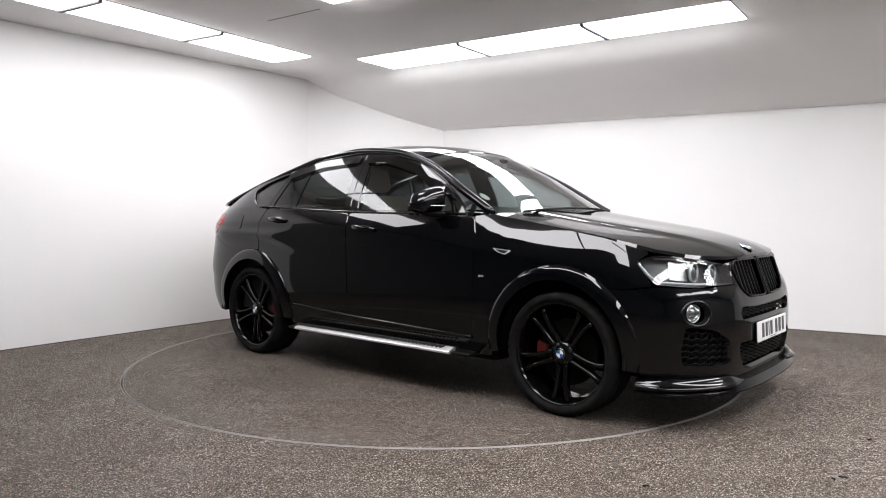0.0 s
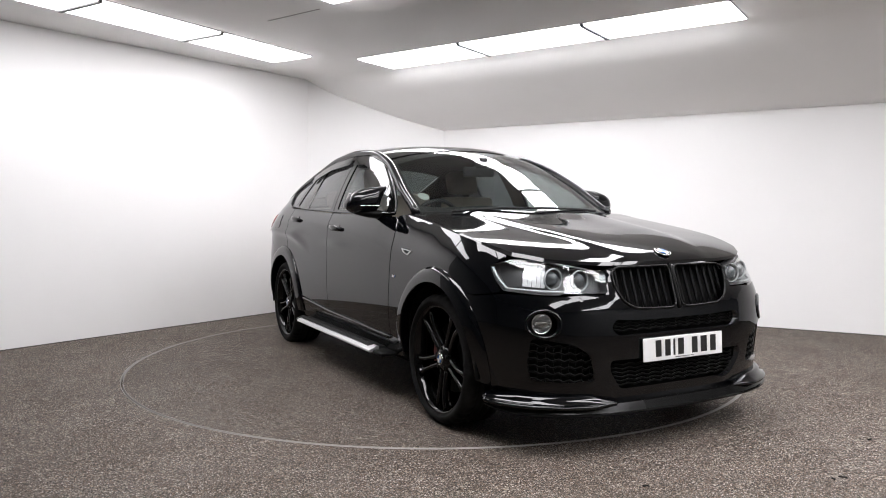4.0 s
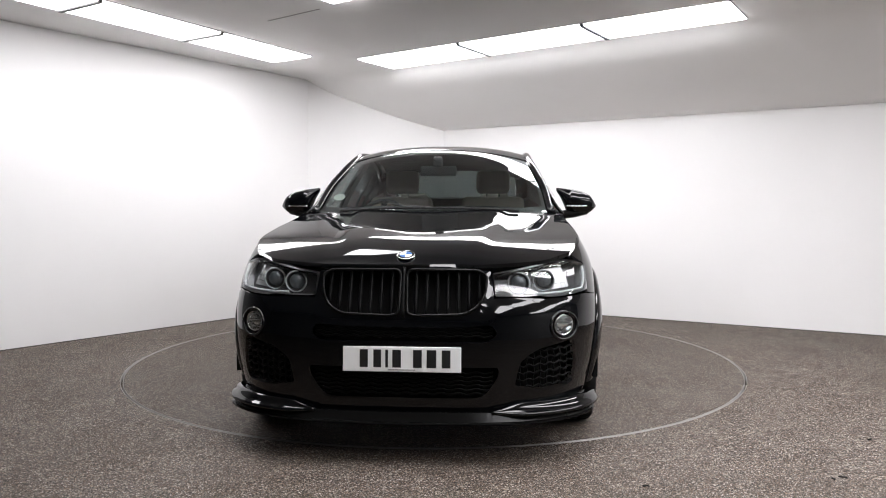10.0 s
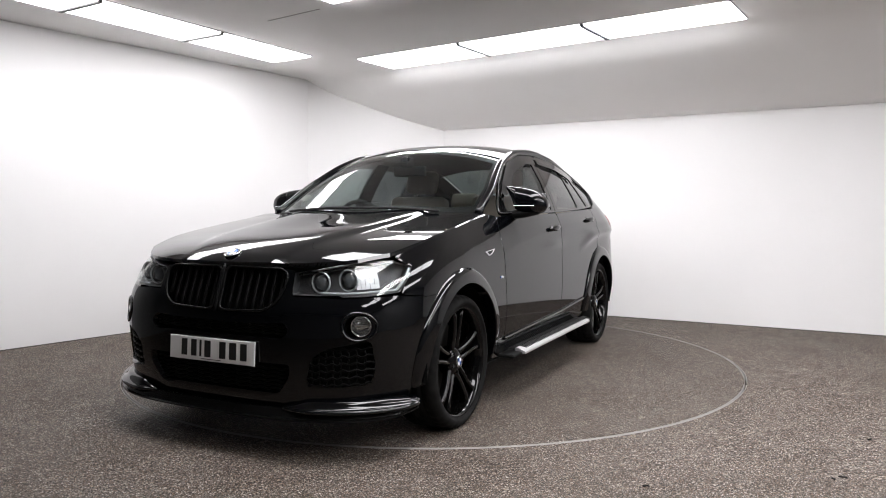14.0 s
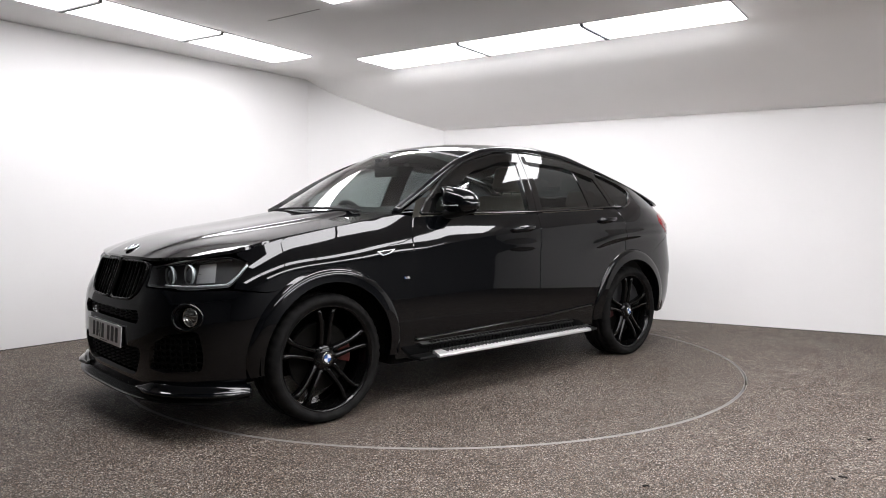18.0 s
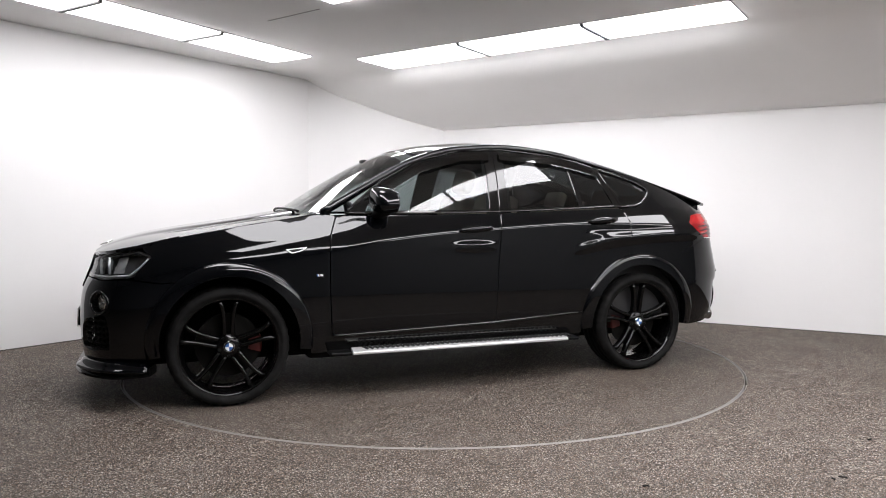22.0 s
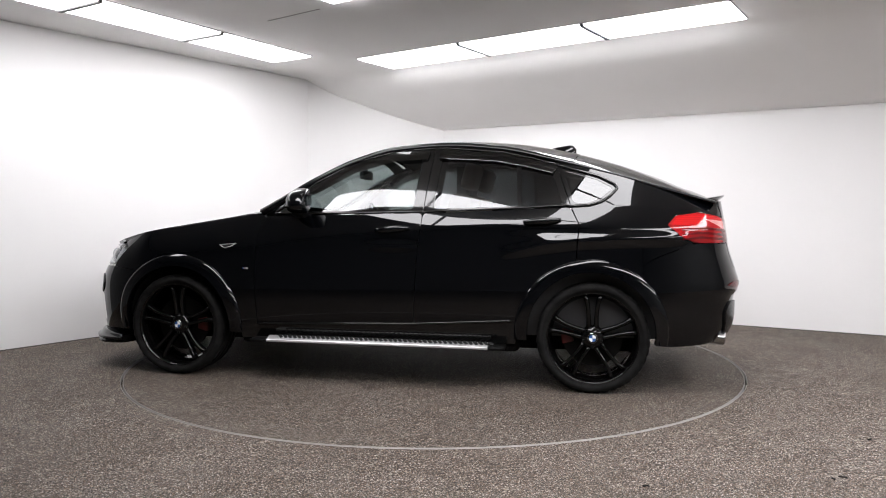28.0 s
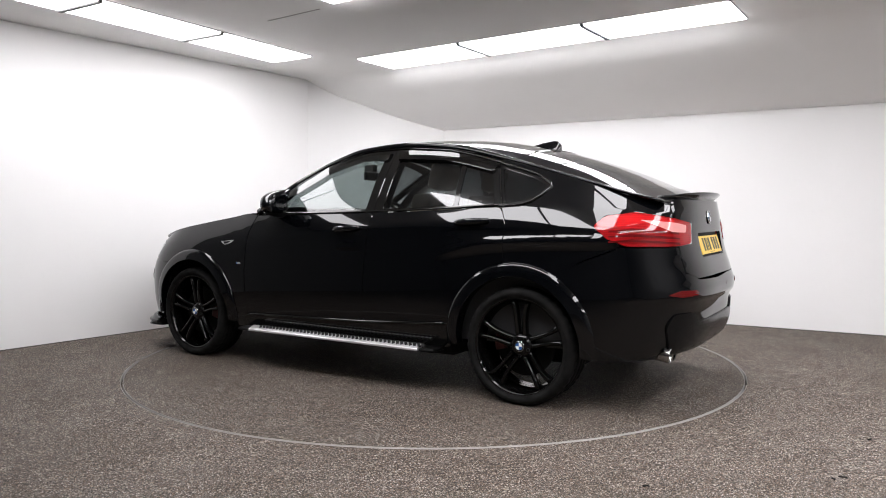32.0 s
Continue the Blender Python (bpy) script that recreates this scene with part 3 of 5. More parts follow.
DOOR_REAR = [(-0.330, 1.112), (-0.295, 0.775), (-0.280, 0.404), (-0.934, 0.442)] + arc(-AXLE + 0.012, ARCH_Z, ARCH_OUT - 0.004, 10, 78.5, 14) + [(-1.300, 0.88), (-1.314, 1.046), (-1.262, 1.148)]
REAR_FRAME = [(-0.330, 1.122), (-0.370, 1.545), (-0.45, 1.548), (-0.80, 1.518), (-1.0, 1.475), (-1.165, 1.43), (-1.262, 1.158)]
REAR_PANE = [(-0.392, 1.140), (-0.425, 1.512), (-0.76, 1.482), (-0.915, 1.448), (-0.935, 1.157)]
VENT_PANE = [(-0.962, 1.158), (-0.945, 1.441), (-1.135, 1.398), (-1.215, 1.170)]
QUARTER_PANE = [(-1.285, 1.175), (-1.205, 1.392), (-1.43, 1.325), (-1.525, 1.272), (-1.44, 1.205), (-1.37, 1.180)]
QUARTER_HOLE = [(-1.270, 1.160), (-1.18, 1.418), (-1.44, 1.345), (-1.56, 1.275), (-1.46, 1.190), (-1.38, 1.165)]
ARCH_R, ARCH_F = -AXLE + 0.012, AXLE - 0.012
QUARTER = [(-1.170, 1.435), (-1.270, 1.152), (-1.322, 1.046), (-1.308, 0.88)] + arc(ARCH_R, ARCH_Z, ARCH_OUT - 0.004, 80, 120, 10) + [(-1.80, 0.858), (-2.00, 0.935), (-1.92, 0.975), (-1.842, 1.045), (-1.905, 1.102), (-2.09, 1.124), (-2.284, 1.092), (-2.284, 1.182), (-2.2, 1.19), (-2.12, 1.194), (-1.8, 1.28), (-1.5, 1.372)]
FENDER = [(0.770, 1.097), (0.815, 0.968), (0.825, 0.69), (0.812, 0.372), (0.935, 0.372)] + arc(ARCH_F, ARCH_Z, ARCH_OUT - 0.004, 178, 52, 24) + [(1.76, 0.722), (1.92, 0.745), (1.885, 0.80), (1.825, 0.868), (1.90, 0.912), (1.65, 0.980), (1.32, 1.036), (1.05, 1.077), (0.86, 1.104)]


def build_side(side):
    door = flank("front_door", rounded(DOOR_FRONT, 0.025), M_PAINT, car, side)
    flank("window_frame", rounded(FRONT_FRAME, 0.02), M_GLOSS, door, side, "gloss black window surround", [rounded(FRONT_PANE, 0.02)], creased=False)
    pane = flank("window_pane", rounded(FRONT_PANE, 0.02), M_GLASS, door, side, "lightly tinted glass", lift=-0.006, thick=0, creased=False)
    door2 = flank("rear_door", rounded(DOOR_REAR, 0.025), M_PAINT, car, side)
    flank("window_frame", rounded(REAR_FRAME, 0.02), M_GLOSS, door2, side, "gloss black window surround", [rounded(REAR_PANE, 0.02), rounded(VENT_PANE, 0.02)], creased=False)
    flank("window_pane", rounded(REAR_PANE, 0.02), M_PRIVACY, door2, side, "dark privacy glass", lift=-0.006, thick=0, creased=False)
    flank("vent_pane", rounded(VENT_PANE, 0.02), M_DEEP, door2, side, "dark privacy glass", lift=-0.006, thick=0, creased=False)
    quarter = flank("quarter_panel", rounded(QUARTER, 0.012), M_PAINT, car, side, holes=[rounded(QUARTER_HOLE, 0.03)])
    flank("quarter_frame", rounded(QUARTER_HOLE, 0.03), M_GLOSS, quarter, side, "gloss black window surround", [rounded(QUARTER_PANE, 0.03)], lift=-0.003, creased=False)
    flank("quarter_pane", rounded(QUARTER_PANE, 0.03), M_DEEP, quarter, side, "dark privacy glass", lift=-0.006, thick=0, creased=False)
    fender = flank("front_fender", rounded(FENDER, 0.012), M_PAINT, car, side)
    # flares round the wheel openings
    for nm, cx, a0, a1 in (("front_arch_flare", ARCH_F, -8, 187), ("rear_arch_flare", ARCH_R, -5, 187)):

        def flare(u, v, cx=cx, a0=a0, a1=a1):
            a = radians(a0 + (a1 - a0) * u)
            t = min(max(v, 0), 1) * 1.3
            r = ARCH_OUT - (ARCH_OUT - ARCH_IN) * min(t, 1.0) - max(t - 1.0, 0) * 0.01
            x, z = cx + r * math.cos(a), ARCH_Z + r * math.sin(a)
            p = skin(sx(x), z)
            out = 0.002 + 0.017 * (1 - math.exp(-7 * min(t, 1.0))) + 0.009 * min(t, 1.0) - max(t - 1.0, 0) * 0.2
            return (p[0], p[1] + out, z)

        bm, nr = grid_sheet(flare, 80, 20, side)
        part(nm, bm, M_PAINT, car, "glossy black flared arch trim", nr)
        # dark liner behind the flare
        prof = [(ARCH_IN + 0.02, -0.02), (ARCH_IN + 0.02, -0.30), (0.30, -0.32)]
        bm = bmesh.new()
        for i in range(29):
            a = radians(-7 + 194 * i / 28)
            for r, h in prof:
                bm.verts.new((cx + r * math.cos(a), side * (0.93 + h), ARCH_Z + r * math.sin(a)))
        bm.verts.ensure_lookup_table()
        for i in range(28):
            for j in range(2):
                bm.faces.new([bm.verts[q] for q in (i * 3 + j, i * 3 + j + 1, i * 3 + j + 4, i * 3 + j + 3)])
        part("wheel_arch_liner", bm, M_LINER, car, "dark wheel arch liner")
    # sill below the doors
    flank("sill_trim", rounded([(0.93, 0.366), (0.93, 0.27), (-0.93, 0.29), (-0.93, 0.436), (-0.272, 0.398)], 0.01), M_GLOSS, car, side, "black sill trim", creased=False)
    # roof rail and windscreen pillar in one run
    xs = [0.835 - 2.98 * i / 60 for i in range(61)]
    path = [(x, side * (RAIL_Y(x) - 0.004), rail_z(x) - 0.002) for x in xs]
    part("roof_rail", tube(path, [0.026 - 0.016 * min(1, max(0, (-0.9 - x) / 0.5)) for x in xs], 12, flat=1.0), M_PAINT, car)
    # bright belt moulding under the windows, and along their tops
    path = []
    for i in range(41):
        x = 0.70 - 1.95 * i / 40
        p = Vector(skin(sx(x), belt_z(x) + 0.006))
        path.append((p.x, side * (p.y + 0.004), p.z))
    part("belt_moulding", tube(path, 0.0065, 6), M_GLOSS, car, "gloss black belt moulding")
    path = []
    for x, z in dense([(0.70, 1.115), (0.62, 1.185), (0.45, 1.315), (0.19, 1.455), (-0.12, 1.532), (-0.36, 1.546), (-0.45, 1.545), (-0.80, 1.515), (-1.0, 1.473), (-1.18, 1.423), (-1.18, 1.422)], 0.05)[:-1]:
        p = Vector(skin(sx(x), z))
        path.append((p.x, side * (p.y + 0.003), p.z))
        if x < -1.175:
            break
    part("window_moulding", tube(path, 0.008, 6), M_GLOSS, car, "gloss black window moulding")
    path = []
    for x, z in [(-1.25, 1.155), (-1.38, 1.163), (-1.45, 1.184), (-1.505, 1.222), (-1.548, 1.268), (-1.535, 1.295), (-1.44, 1.345), (-1.30, 1.388), (-1.185, 1.420)]:
        p = Vector(skin(sx(x), z))
        path.append((p.x, side * (p.y + 0.003), p.z))
    part("quarter_moulding", tube(path, 0.009, 8), M_GLOSS, quarter, "gloss black window moulding")
    path = []
    for i in range(31):
        x = 0.80 - 1.70 * i / 30
        z = 0.372 + 0.029 * min(1, (0.80 - x) / 1.07) + 0.04 * max(0, (-0.27 - x) / 0.66)
        p = Vector(skin(sx(x), z))
        path.append((p.x, side * (p.y + 0.006), p.z))
    part("sill_moulding", tube(path, 0.009, 8), M_GLOSS, car, "gloss black sill moulding")
    # inner lining of the middle pillar
    flank("pillar_lining", [(-0.24, 1.10), (-0.28, 1.52), (-0.46, 1.52), (-0.42, 1.10)], M_CABIN, car, side, lift=-0.03, thick=0, creased=False)
    # smoked wind deflectors above the windows
    for nm, parent, o in (("wind_deflector", door, [(0.58, 1.195), (0.43, 1.30), (0.19, 1.437), (-0.12, 1.513), (-0.335, 1.522), (-0.325, 1.462), (-0.12, 1.455), (0.17, 1.375), (0.42, 1.235)]), ("wind_deflector", door2, [(-0.40, 1.525), (-0.80, 1.497), (-1.0, 1.455), (-1.175, 1.408), (-1.15, 1.362), (-0.98, 1.405), (-0.78, 1.445), (-0.395, 1.468)])):
        flank(nm, rounded(o, 0.015), M_VISOR, parent, side, "smoked acrylic wind deflector", lift=0.016, thick=0.003, creased=False)
    # handles
    for parent, x0, z0 in ((door, -0.135, 1.010), (door2, -1.092, 1.064)):
        cup = rounded([(x0 + 0.06, z0 - 0.028), (x0 + 0.06, z0 + 0.02), (x0 - 0.055, z0 + 0.026), (x0 - 0.055, z0 - 0.022)], 0.03)
        bm, nr = sheet(on_skin(cup), skin, side, du=0.02, dv=0.015, thick=0.0, lift=0.003, warp=crease_s)
        part("handle_recess", bm, M_GLOSS, parent, "", nr)
        path = []
        for i in range(13):
            t = i / 12
            x = x0 + 0.112 - 0.224 * t
            p = Vector(skin(sx(x), z0 + 0.008 * (2 * t - 1)))
            path.append((p.x, side * (p.y + 0.006 + 0.022 * math.sin(math.pi * t) ** 0.5), p.z))
        part("door_handle", tube(path, [0.012 + 0.010 * math.sin(math.pi * min(1, i / 12 * 0.98 + 0.01)) for i in range(13)], 10, flat=0.7), M_PAINT, parent)
    # vent on the fender and the small side badge
    gill = [(1.082, 0.899), (0.950, 0.910), (0.985, 0.888), (1.042, 0.874)]
    hole = [(1.066, 0.8965), (0.972, 0.9040), (0.995, 0.890), (1.040, 0.879)]
    vent = flank("fender_vent", rounded(gill, 0.006), M_SILVER, fender, side, "silver rimmed fender vent", [rounded(hole, 0.004)], lift=0.006, creased=False)
    flank("vent_mesh", rounded(hole, 0.004), M_MATT, vent, side, lift=0.003, thick=0, creased=False)
    for j, mt in enumerate((M_BLUE, M_SILVER, M_RED, M_SILVER)):
        x0 = 0.898 - 0.007 * j
        w = 0.016 if j == 3 else 0.006
        flank("side_badge", [(x0, 0.737), (x0 + 0.005, 0.750), (x0 + 0.005 - w, 0.750), (x0 - w, 0.737)], mt, fender, side, lift=0.003, thick=0.004, creased=False)


build_side(1)
build_side(-1)

# fuel flap on the right flank
flank("fuel_flap", rounded([(-1.55, 0.985), (-1.55, 1.095), (-1.70, 1.10), (-1.70, 0.985)], 0.025), M_PAINT, car, -1, lift=0.0035, thick=0.004)

# ---------------------------------------------------------------- roof, bonnet, glass


def deck(name, outline, f, mat, parent=None, label="", lift=0.0, thick=0.012, du=0.04, dv=0.035):
    bm, nr = sheet(outline, f, 1, du=du, dv=dv, thick=thick, lift=lift)
    return part(name, bm, mat, parent or car, label, nr)


def mirrored(half):
    """A closed outline from its left half, given from front middle to rear middle."""
    return half + [(x, -y) for x, y in half[::-1] if abs(y) > 1e-6]


def span(xa, xb, inset, k=18):
    return [(xa + (xb - xa) * i / k, RAIL_Y(xa + (xb - xa) * i / k) - inset) for i in range(k + 1)]


roof = deck("roof", mirrored([(0.205, 0.0), (0.19, 0.3)] + span(0.14, -1.27, 0.012, 30) + [(-1.31, 0.25), (-1.315, 0.0)]), top, M_PAINT)
screen = deck("windscreen", mirrored([(1.02, 0.0), (0.985, 0.35), (0.91, 0.60), (0.86, 0.70)] + span(0.82, 0.17, 0.014) + [(0.2, 0.3), (0.215, 0.0)]), top, M_SCREEN, None, "lightly tinted windscreen glass", lift=-0.004, thick=0)
bm, nr = sheet(mirrored([(1.02, 0.0), (0.985, 0.35), (0.91, 0.60), (0.86, 0.70)] + span(0.82, 0.17, 0.014) + [(0.2, 0.3), (0.215, 0.0)]), top, 1, [mirrored([(0.955, 0.0), (0.92, 0.35), (0.855, 0.58)] + span(0.78, 0.26, 0.05) + [(0.27, 0.3), (0.285, 0.0)])], thick=0, lift=-0.009)
part("screen_band", bm, M_INK, screen, "black ceramic border", nr)
rear_glass = deck("rear_window", mirrored([(-1.325, 0.0), (-1.32, 0.25)] + span(-1.29, -1.93, 0.125) + [(-2.03, 0.40), (-2.05, 0.0)]), top, M_REARGLASS, None, "dark privacy glass", lift=-0.004, thick=0)
bonnet_lip = pchip([(0.0, 2.152), (0.2, 2.145), (0.4, 2.118), (0.58, 2.058), (0.66, 2.004), (0.705, 1.950)])
BONNET_HALF = [(bonnet_lip(0.047 * i), 0.047 * i) for i in range(16)]
BONNET_HALF += [(x, HOOD_Y(x) - 0.006) for x in (1.89, 1.8, 1.7, 1.5, 1.3, 1.1, 0.95, 0.86)] + [(0.83, 0.76), (0.88, 0.66), (0.965, 0.4), (1.005, 0.0)]
bonnet = deck("bonnet", mirrored(BONNET_HALF), bonnet_top, M_PAINT, None, thick=0.02, du=0.03, dv=0.02)
tail_deck = deck("tail_deck", mirrored([(-2.056, 0.0), (-2.036, 0.41), (-1.937, RAIL_Y(-1.937) - 0.122)] + span(-1.960, -2.16, 0.004, 6) + [(-2.20, 0.40), (-2.22, 0.0)]), top, M_PAINT)

for s in (1, -1):
    o = [(x, s * y) for x, y in span(-1.275, -1.955, 0.004) + span(-1.93, -1.285, 0.120)]
    deck("rear_pillar", o if s > 0 else o[::-1], top, M_PAINT, None, "glossy black pillar beside the rear window")

# cowl and wipers
bm, nr = sheet(mirrored([(1.06, 0.0), (1.03, 0.4), (0.95, 0.70), (0.88, 0.76), (0.80, 0.755), (0.85, 0.55), (0.94, 0.0)]), top, 1, thick=0.0, lift=-0.026)
part("cowl", bm, M_MATT, car, "matt black scuttle panel", nr)
for y0, y1 in ((-0.56, 0.02), (-0.05, 0.54)):
    p = [Vector(top(0.975 - 0.16 * abs(y0 + (y1 - y0) * i / 8) ** 2, y0 + (y1 - y0) * i / 8)) + Vector((0.016, 0, 0.001)) for i in range(9)]
    part("wiper", tube(p, 0.008, 6), M_MATT, car, "matt black wiper blade")

# shark fin aerial
bm = bmesh.new()
for i in range(9):
    t = i / 8
    h, w = 0.075 * t ** 0.8 * (1.0 if t < 0.85 else 1 - (t - 0.85) * 3.2), 0.04 * math.sin(math.pi * (0.12 + 0.8 * t))
    x = -1.07 - 0.20 * t
    z = top(x, 0)[2] - 0.004
    ring = [bm.verts.new((x - 0.012 * t, w * c, z + max(h, 0.004) * s)) for c, s in ((1, 0), (0.85, 0.35), (0.35, 0.9), (0, 1), (-0.35, 0.9), (-0.85, 0.35), (-1, 0))]
    if i:
        for j in range(6):
            bm.faces.new((prev[j], prev[j + 1], ring[j + 1], ring[j]))
    prev = ring
bm.faces.new(prev)
part("aerial_fin", fix(bm), M_PAINT, car)

# ---------------------------------------------------------------- nose
def fy(pts):
    """An outline of (y, z) on the nose as (run, z)."""
    return [(sy(y), z) for y, z in dense(pts, 0.03)]


def ry(pts):
    """An outline of (y, z) on the tail as (run, z)."""
    return [(sy(y, True), z) for y, z in dense(pts, 0.03)]


KIDNEY = [(0.014, 0.668), (0.008, 0.845), (0.026, 0.864), (0.345, 0.862), (0.388, 0.838), (0.380, 0.765), (0.345, 0.700), (0.28, 0.664), (0.05, 0.656)]
HEADLAMP_F = [(0.412, 0.845), (0.60, 0.868), (0.735, 0.886)]  # top edge, on the nose (y, z)
SLOT = [(-0.385, 0.545), (-0.425, 0.582), (-0.40, 0.622), (-0.2, 0.612), (0.2, 0.612), (0.40, 0.622), (0.425, 0.582), (0.385, 0.545)]
LOWER = [(-0.43, 0.435), (-0.43, 0.385), (-0.36, 0.282), (0.36, 0.282), (0.43, 0.385), (0.43, 0.435)]
INTAKE = [(0.495, 0.342), (0.52, 0.46), (0.60, 0.512), (0.77, 0.545), (0.785, 0.42), (0.775, 0.335), (0.62, 0.325)]
FOG_C = (0.722, 0.607)
FOG = [(FOG_C[0] + 0.053 * math.cos(2 * math.pi * i / 24), FOG_C[1] + 0.053 * math.sin(2 * math.pi * i / 24)) for i in range(24)]


def build_nose():
    up = [(sy(0.0), 0.876), (sy(0.2), 0.873), (sy(0.40), 0.852), (sy(0.412), 0.735), (sy(0.55), 0.735), (sy(0.66), 0.728), (sx(1.945), 0.738), (sx(1.76), 0.716)]
    low = [(sx(x), z) for x, z in arc(ARCH_F, ARCH_Z, ARCH_OUT - 0.004, 51, -6, 14)] + [(sx(1.865), 0.27), (sy(0.75), 0.235), (sy(0.4), 0.228), (0.0, 0.228)]
    half = up + low
    outline = half + [(-s, z) for s, z in half[::-1] if abs(s) > 1e-6]
    holes = [fy(rounded(KIDNEY, 0.03)), [(-s, z) for s, z in fy(rounded(KIDNEY, 0.03))], fy(rounded(SLOT, 0.03)), fy(rounded(LOWER, 0.05)), fy(rounded(INTAKE, 0.03)), [(-s, z) for s, z in fy(rounded(INTAKE, 0.03))], fy(FOG), [(-s, z) for s, z in fy(FOG)]]
    bm, nr = sheet(outline, skin, 1, holes, du=0.035, dv=0.025, thick=0.03)
    bumper = part("front_bumper", bm, M_PAINT, car, "", nr)
    # dark chamber behind the openings
    bm, nr = sheet([(sy(-0.80), 0.27), (sy(0.80), 0.27), (sy(0.80), 0.72), (sy(0.41), 0.84), (sy(-0.41), 0.84), (sy(-0.80), 0.72)], skin_in(0.075), 1, thick=0)
    part("radiator_screen", bm, M_LINER, bumper, "black screen behind the openings", nr)
    for side in (1, -1):
        ring = [(side * s, z) for s, z in fy(rounded(KIDNEY, 0.03))]
        cx = sum(p[0] for p in ring) / len(ring)
        cz = sum(p[1] for p in ring) / len(ring)
        path = []
        for s, z in ring:
            p = Vector(skin(cx + (s - cx) * 0.97, cz + (z - cz) * 0.96))
            n = plan(s)
            path.append(p + Vector((n[2], n[3], 0)) * 0.002)
        grille = part("kidney_grille", tube(path, 0.0065, 8, closed=True), M_BLADE, bumper, "black kidney grille surround")
        for i in range(7):
            y = 0.055 + 0.048 * i
            z0, z1 = 0.662 + max(0, y - 0.27) * 0.8, 0.855 - max(0, y - 0.32) * 0.25
            path = []
            for j in range(7):
                z = z0 + (z1 - z0) * j / 6
                p = skin(sy(side * y), z)
                path.append((p[0] - 0.022, p[1], p[2]))
            part("grille_bar", tube(path, 0.0085, 6, flat=1.0, up=(1, 0, 0)), M_SATIN, grille)
        # added satin strip over the painted bar, darkens its lamp reflection
        if side > 0:
            path = [Vector(skin(0.0, 0.655 + 0.215 * j / 8)) + Vector((0.003, 0, 0)) for j in range(9)]
            part("kidney_shade_strip", tube(path, 0.008, 6, up=(1, 0, 0)), M_SATIN, bumper, "added dark strip hiding the glint between the kidney grilles")
        # wavy mesh bars in the side intake
        for r in range(6):
            path = []
            for j in range(25):
                y = 0.50 + 0.28 * j / 24
                z = 0.335 + 0.032 * r + 0.006 * math.sin(j * 1.55) + (y - 0.5) * 0.05
                p = skin(sy(side * y), z)
                path.append((p[0] - 0.026, p[1], p[2]))
            part("intake_bar", tube(path, 0.0048, 5), M_SATIN, bumper)
        for j in range(9):
            y = 0.515 + 0.031 * j
            path = []
            for r in range(7):
                z = 0.32 + 0.03 * r
                p = skin(sy(side * (y + 0.006 * (r % 2))), z)
                path.append((p[0] - 0.030, p[1], p[2]))
            part("intake_bar", tube(path, 0.004, 4, up=(1, 0, 0)), M_SATIN, bumper)
        # fog lamp
        p = skin(sy(side * FOG_C[0]), FOG_C[1])
        m = Matrix.Translation((p[0] - 0.022, p[1], p[2])) @ Matrix.Rotation(radians(-side * 22), 4, "Z").inverted() @ Matrix.Rotation(radians(90), 4, "Y")
        fog = part("fog_lamp", lathe([(0.047, -0.02), (0.048, 0.0), (0.045, 0.003), (0.042, -0.002)], m, 32), M_CHROME, bumper, "round fog lamp with a chrome ring")
        part("reflector", lathe([(0.042, -0.002), (0.034, -0.022), (0.02, -0.034), (0.001, -0.038)], m, 24), M_REFLECTOR, fog)
        part("lens", lathe([(0.0430, 0.0), (0.03, 0.007), (0.0005, 0.010)], m, 24), M_LENS, fog, "clear domed lens")
        part("bulb_shield", box((-0.006, -0.028, -0.03), (0.006, 0.028, -0.01), m, 0.002), M_CHROME, fog, smooth=False)
        path = []
        for s, z in fy([(FOG_C[0] + 0.062 * math.cos(a), FOG_C[1] + 0.062 * math.sin(a)) for a in [2 * math.pi * i / 32 for i in range(32)]]):
            q = Vector(skin(side * s, z))
            path.append(q + Vector((0.0, 0, 0)))
        part("fog_recess", tube(path, 0.008, 6, closed=True), M_PAINT, bumper)
        # splitter blade with its raised ends
    for z0, out, th, nm in ((0.192, 0.026, 0.016, "front_splitter"),):
        bm = bmesh.new()
        rings = []
        a = sx(1.84)
        for i in range(81):
            s = -a + 2 * a * i / 80
            x, y, nx, ny = plan(s)
            e = abs(s) / a
            o = out + 0.014 * e ** 2 - 0.05 * max(0, e - 0.86) / 0.14
            z = z0 - 0.012 * (1 - e ** 2) + 0.012 * max(0, e - 0.8) * 2
            ring = []
            for d, h in ((-0.16, 0.0), (o - 0.014, 0.0), (o, 0.006), (o, th - 0.004), (o - 0.008, th), (0.0, th + 0.036), (-0.16, th + 0.036)):
                ring.append(bm.verts.new((x + nx * d, y + ny * d, z + h)))
            rings.append(ring)
        for p, q in zip(rings, rings[1:]):
            for j in range(7):
                bm.faces.new((p[j], q[j], q[(j + 1) % 7], p[(j + 1) % 7]))
        bm.faces.new(rings[0])
        bm.faces.new(rings[-1][::-1])
        part(nm, fix(bm), M_BLADE, bumper, "gloss black splitter lip", smooth=False)
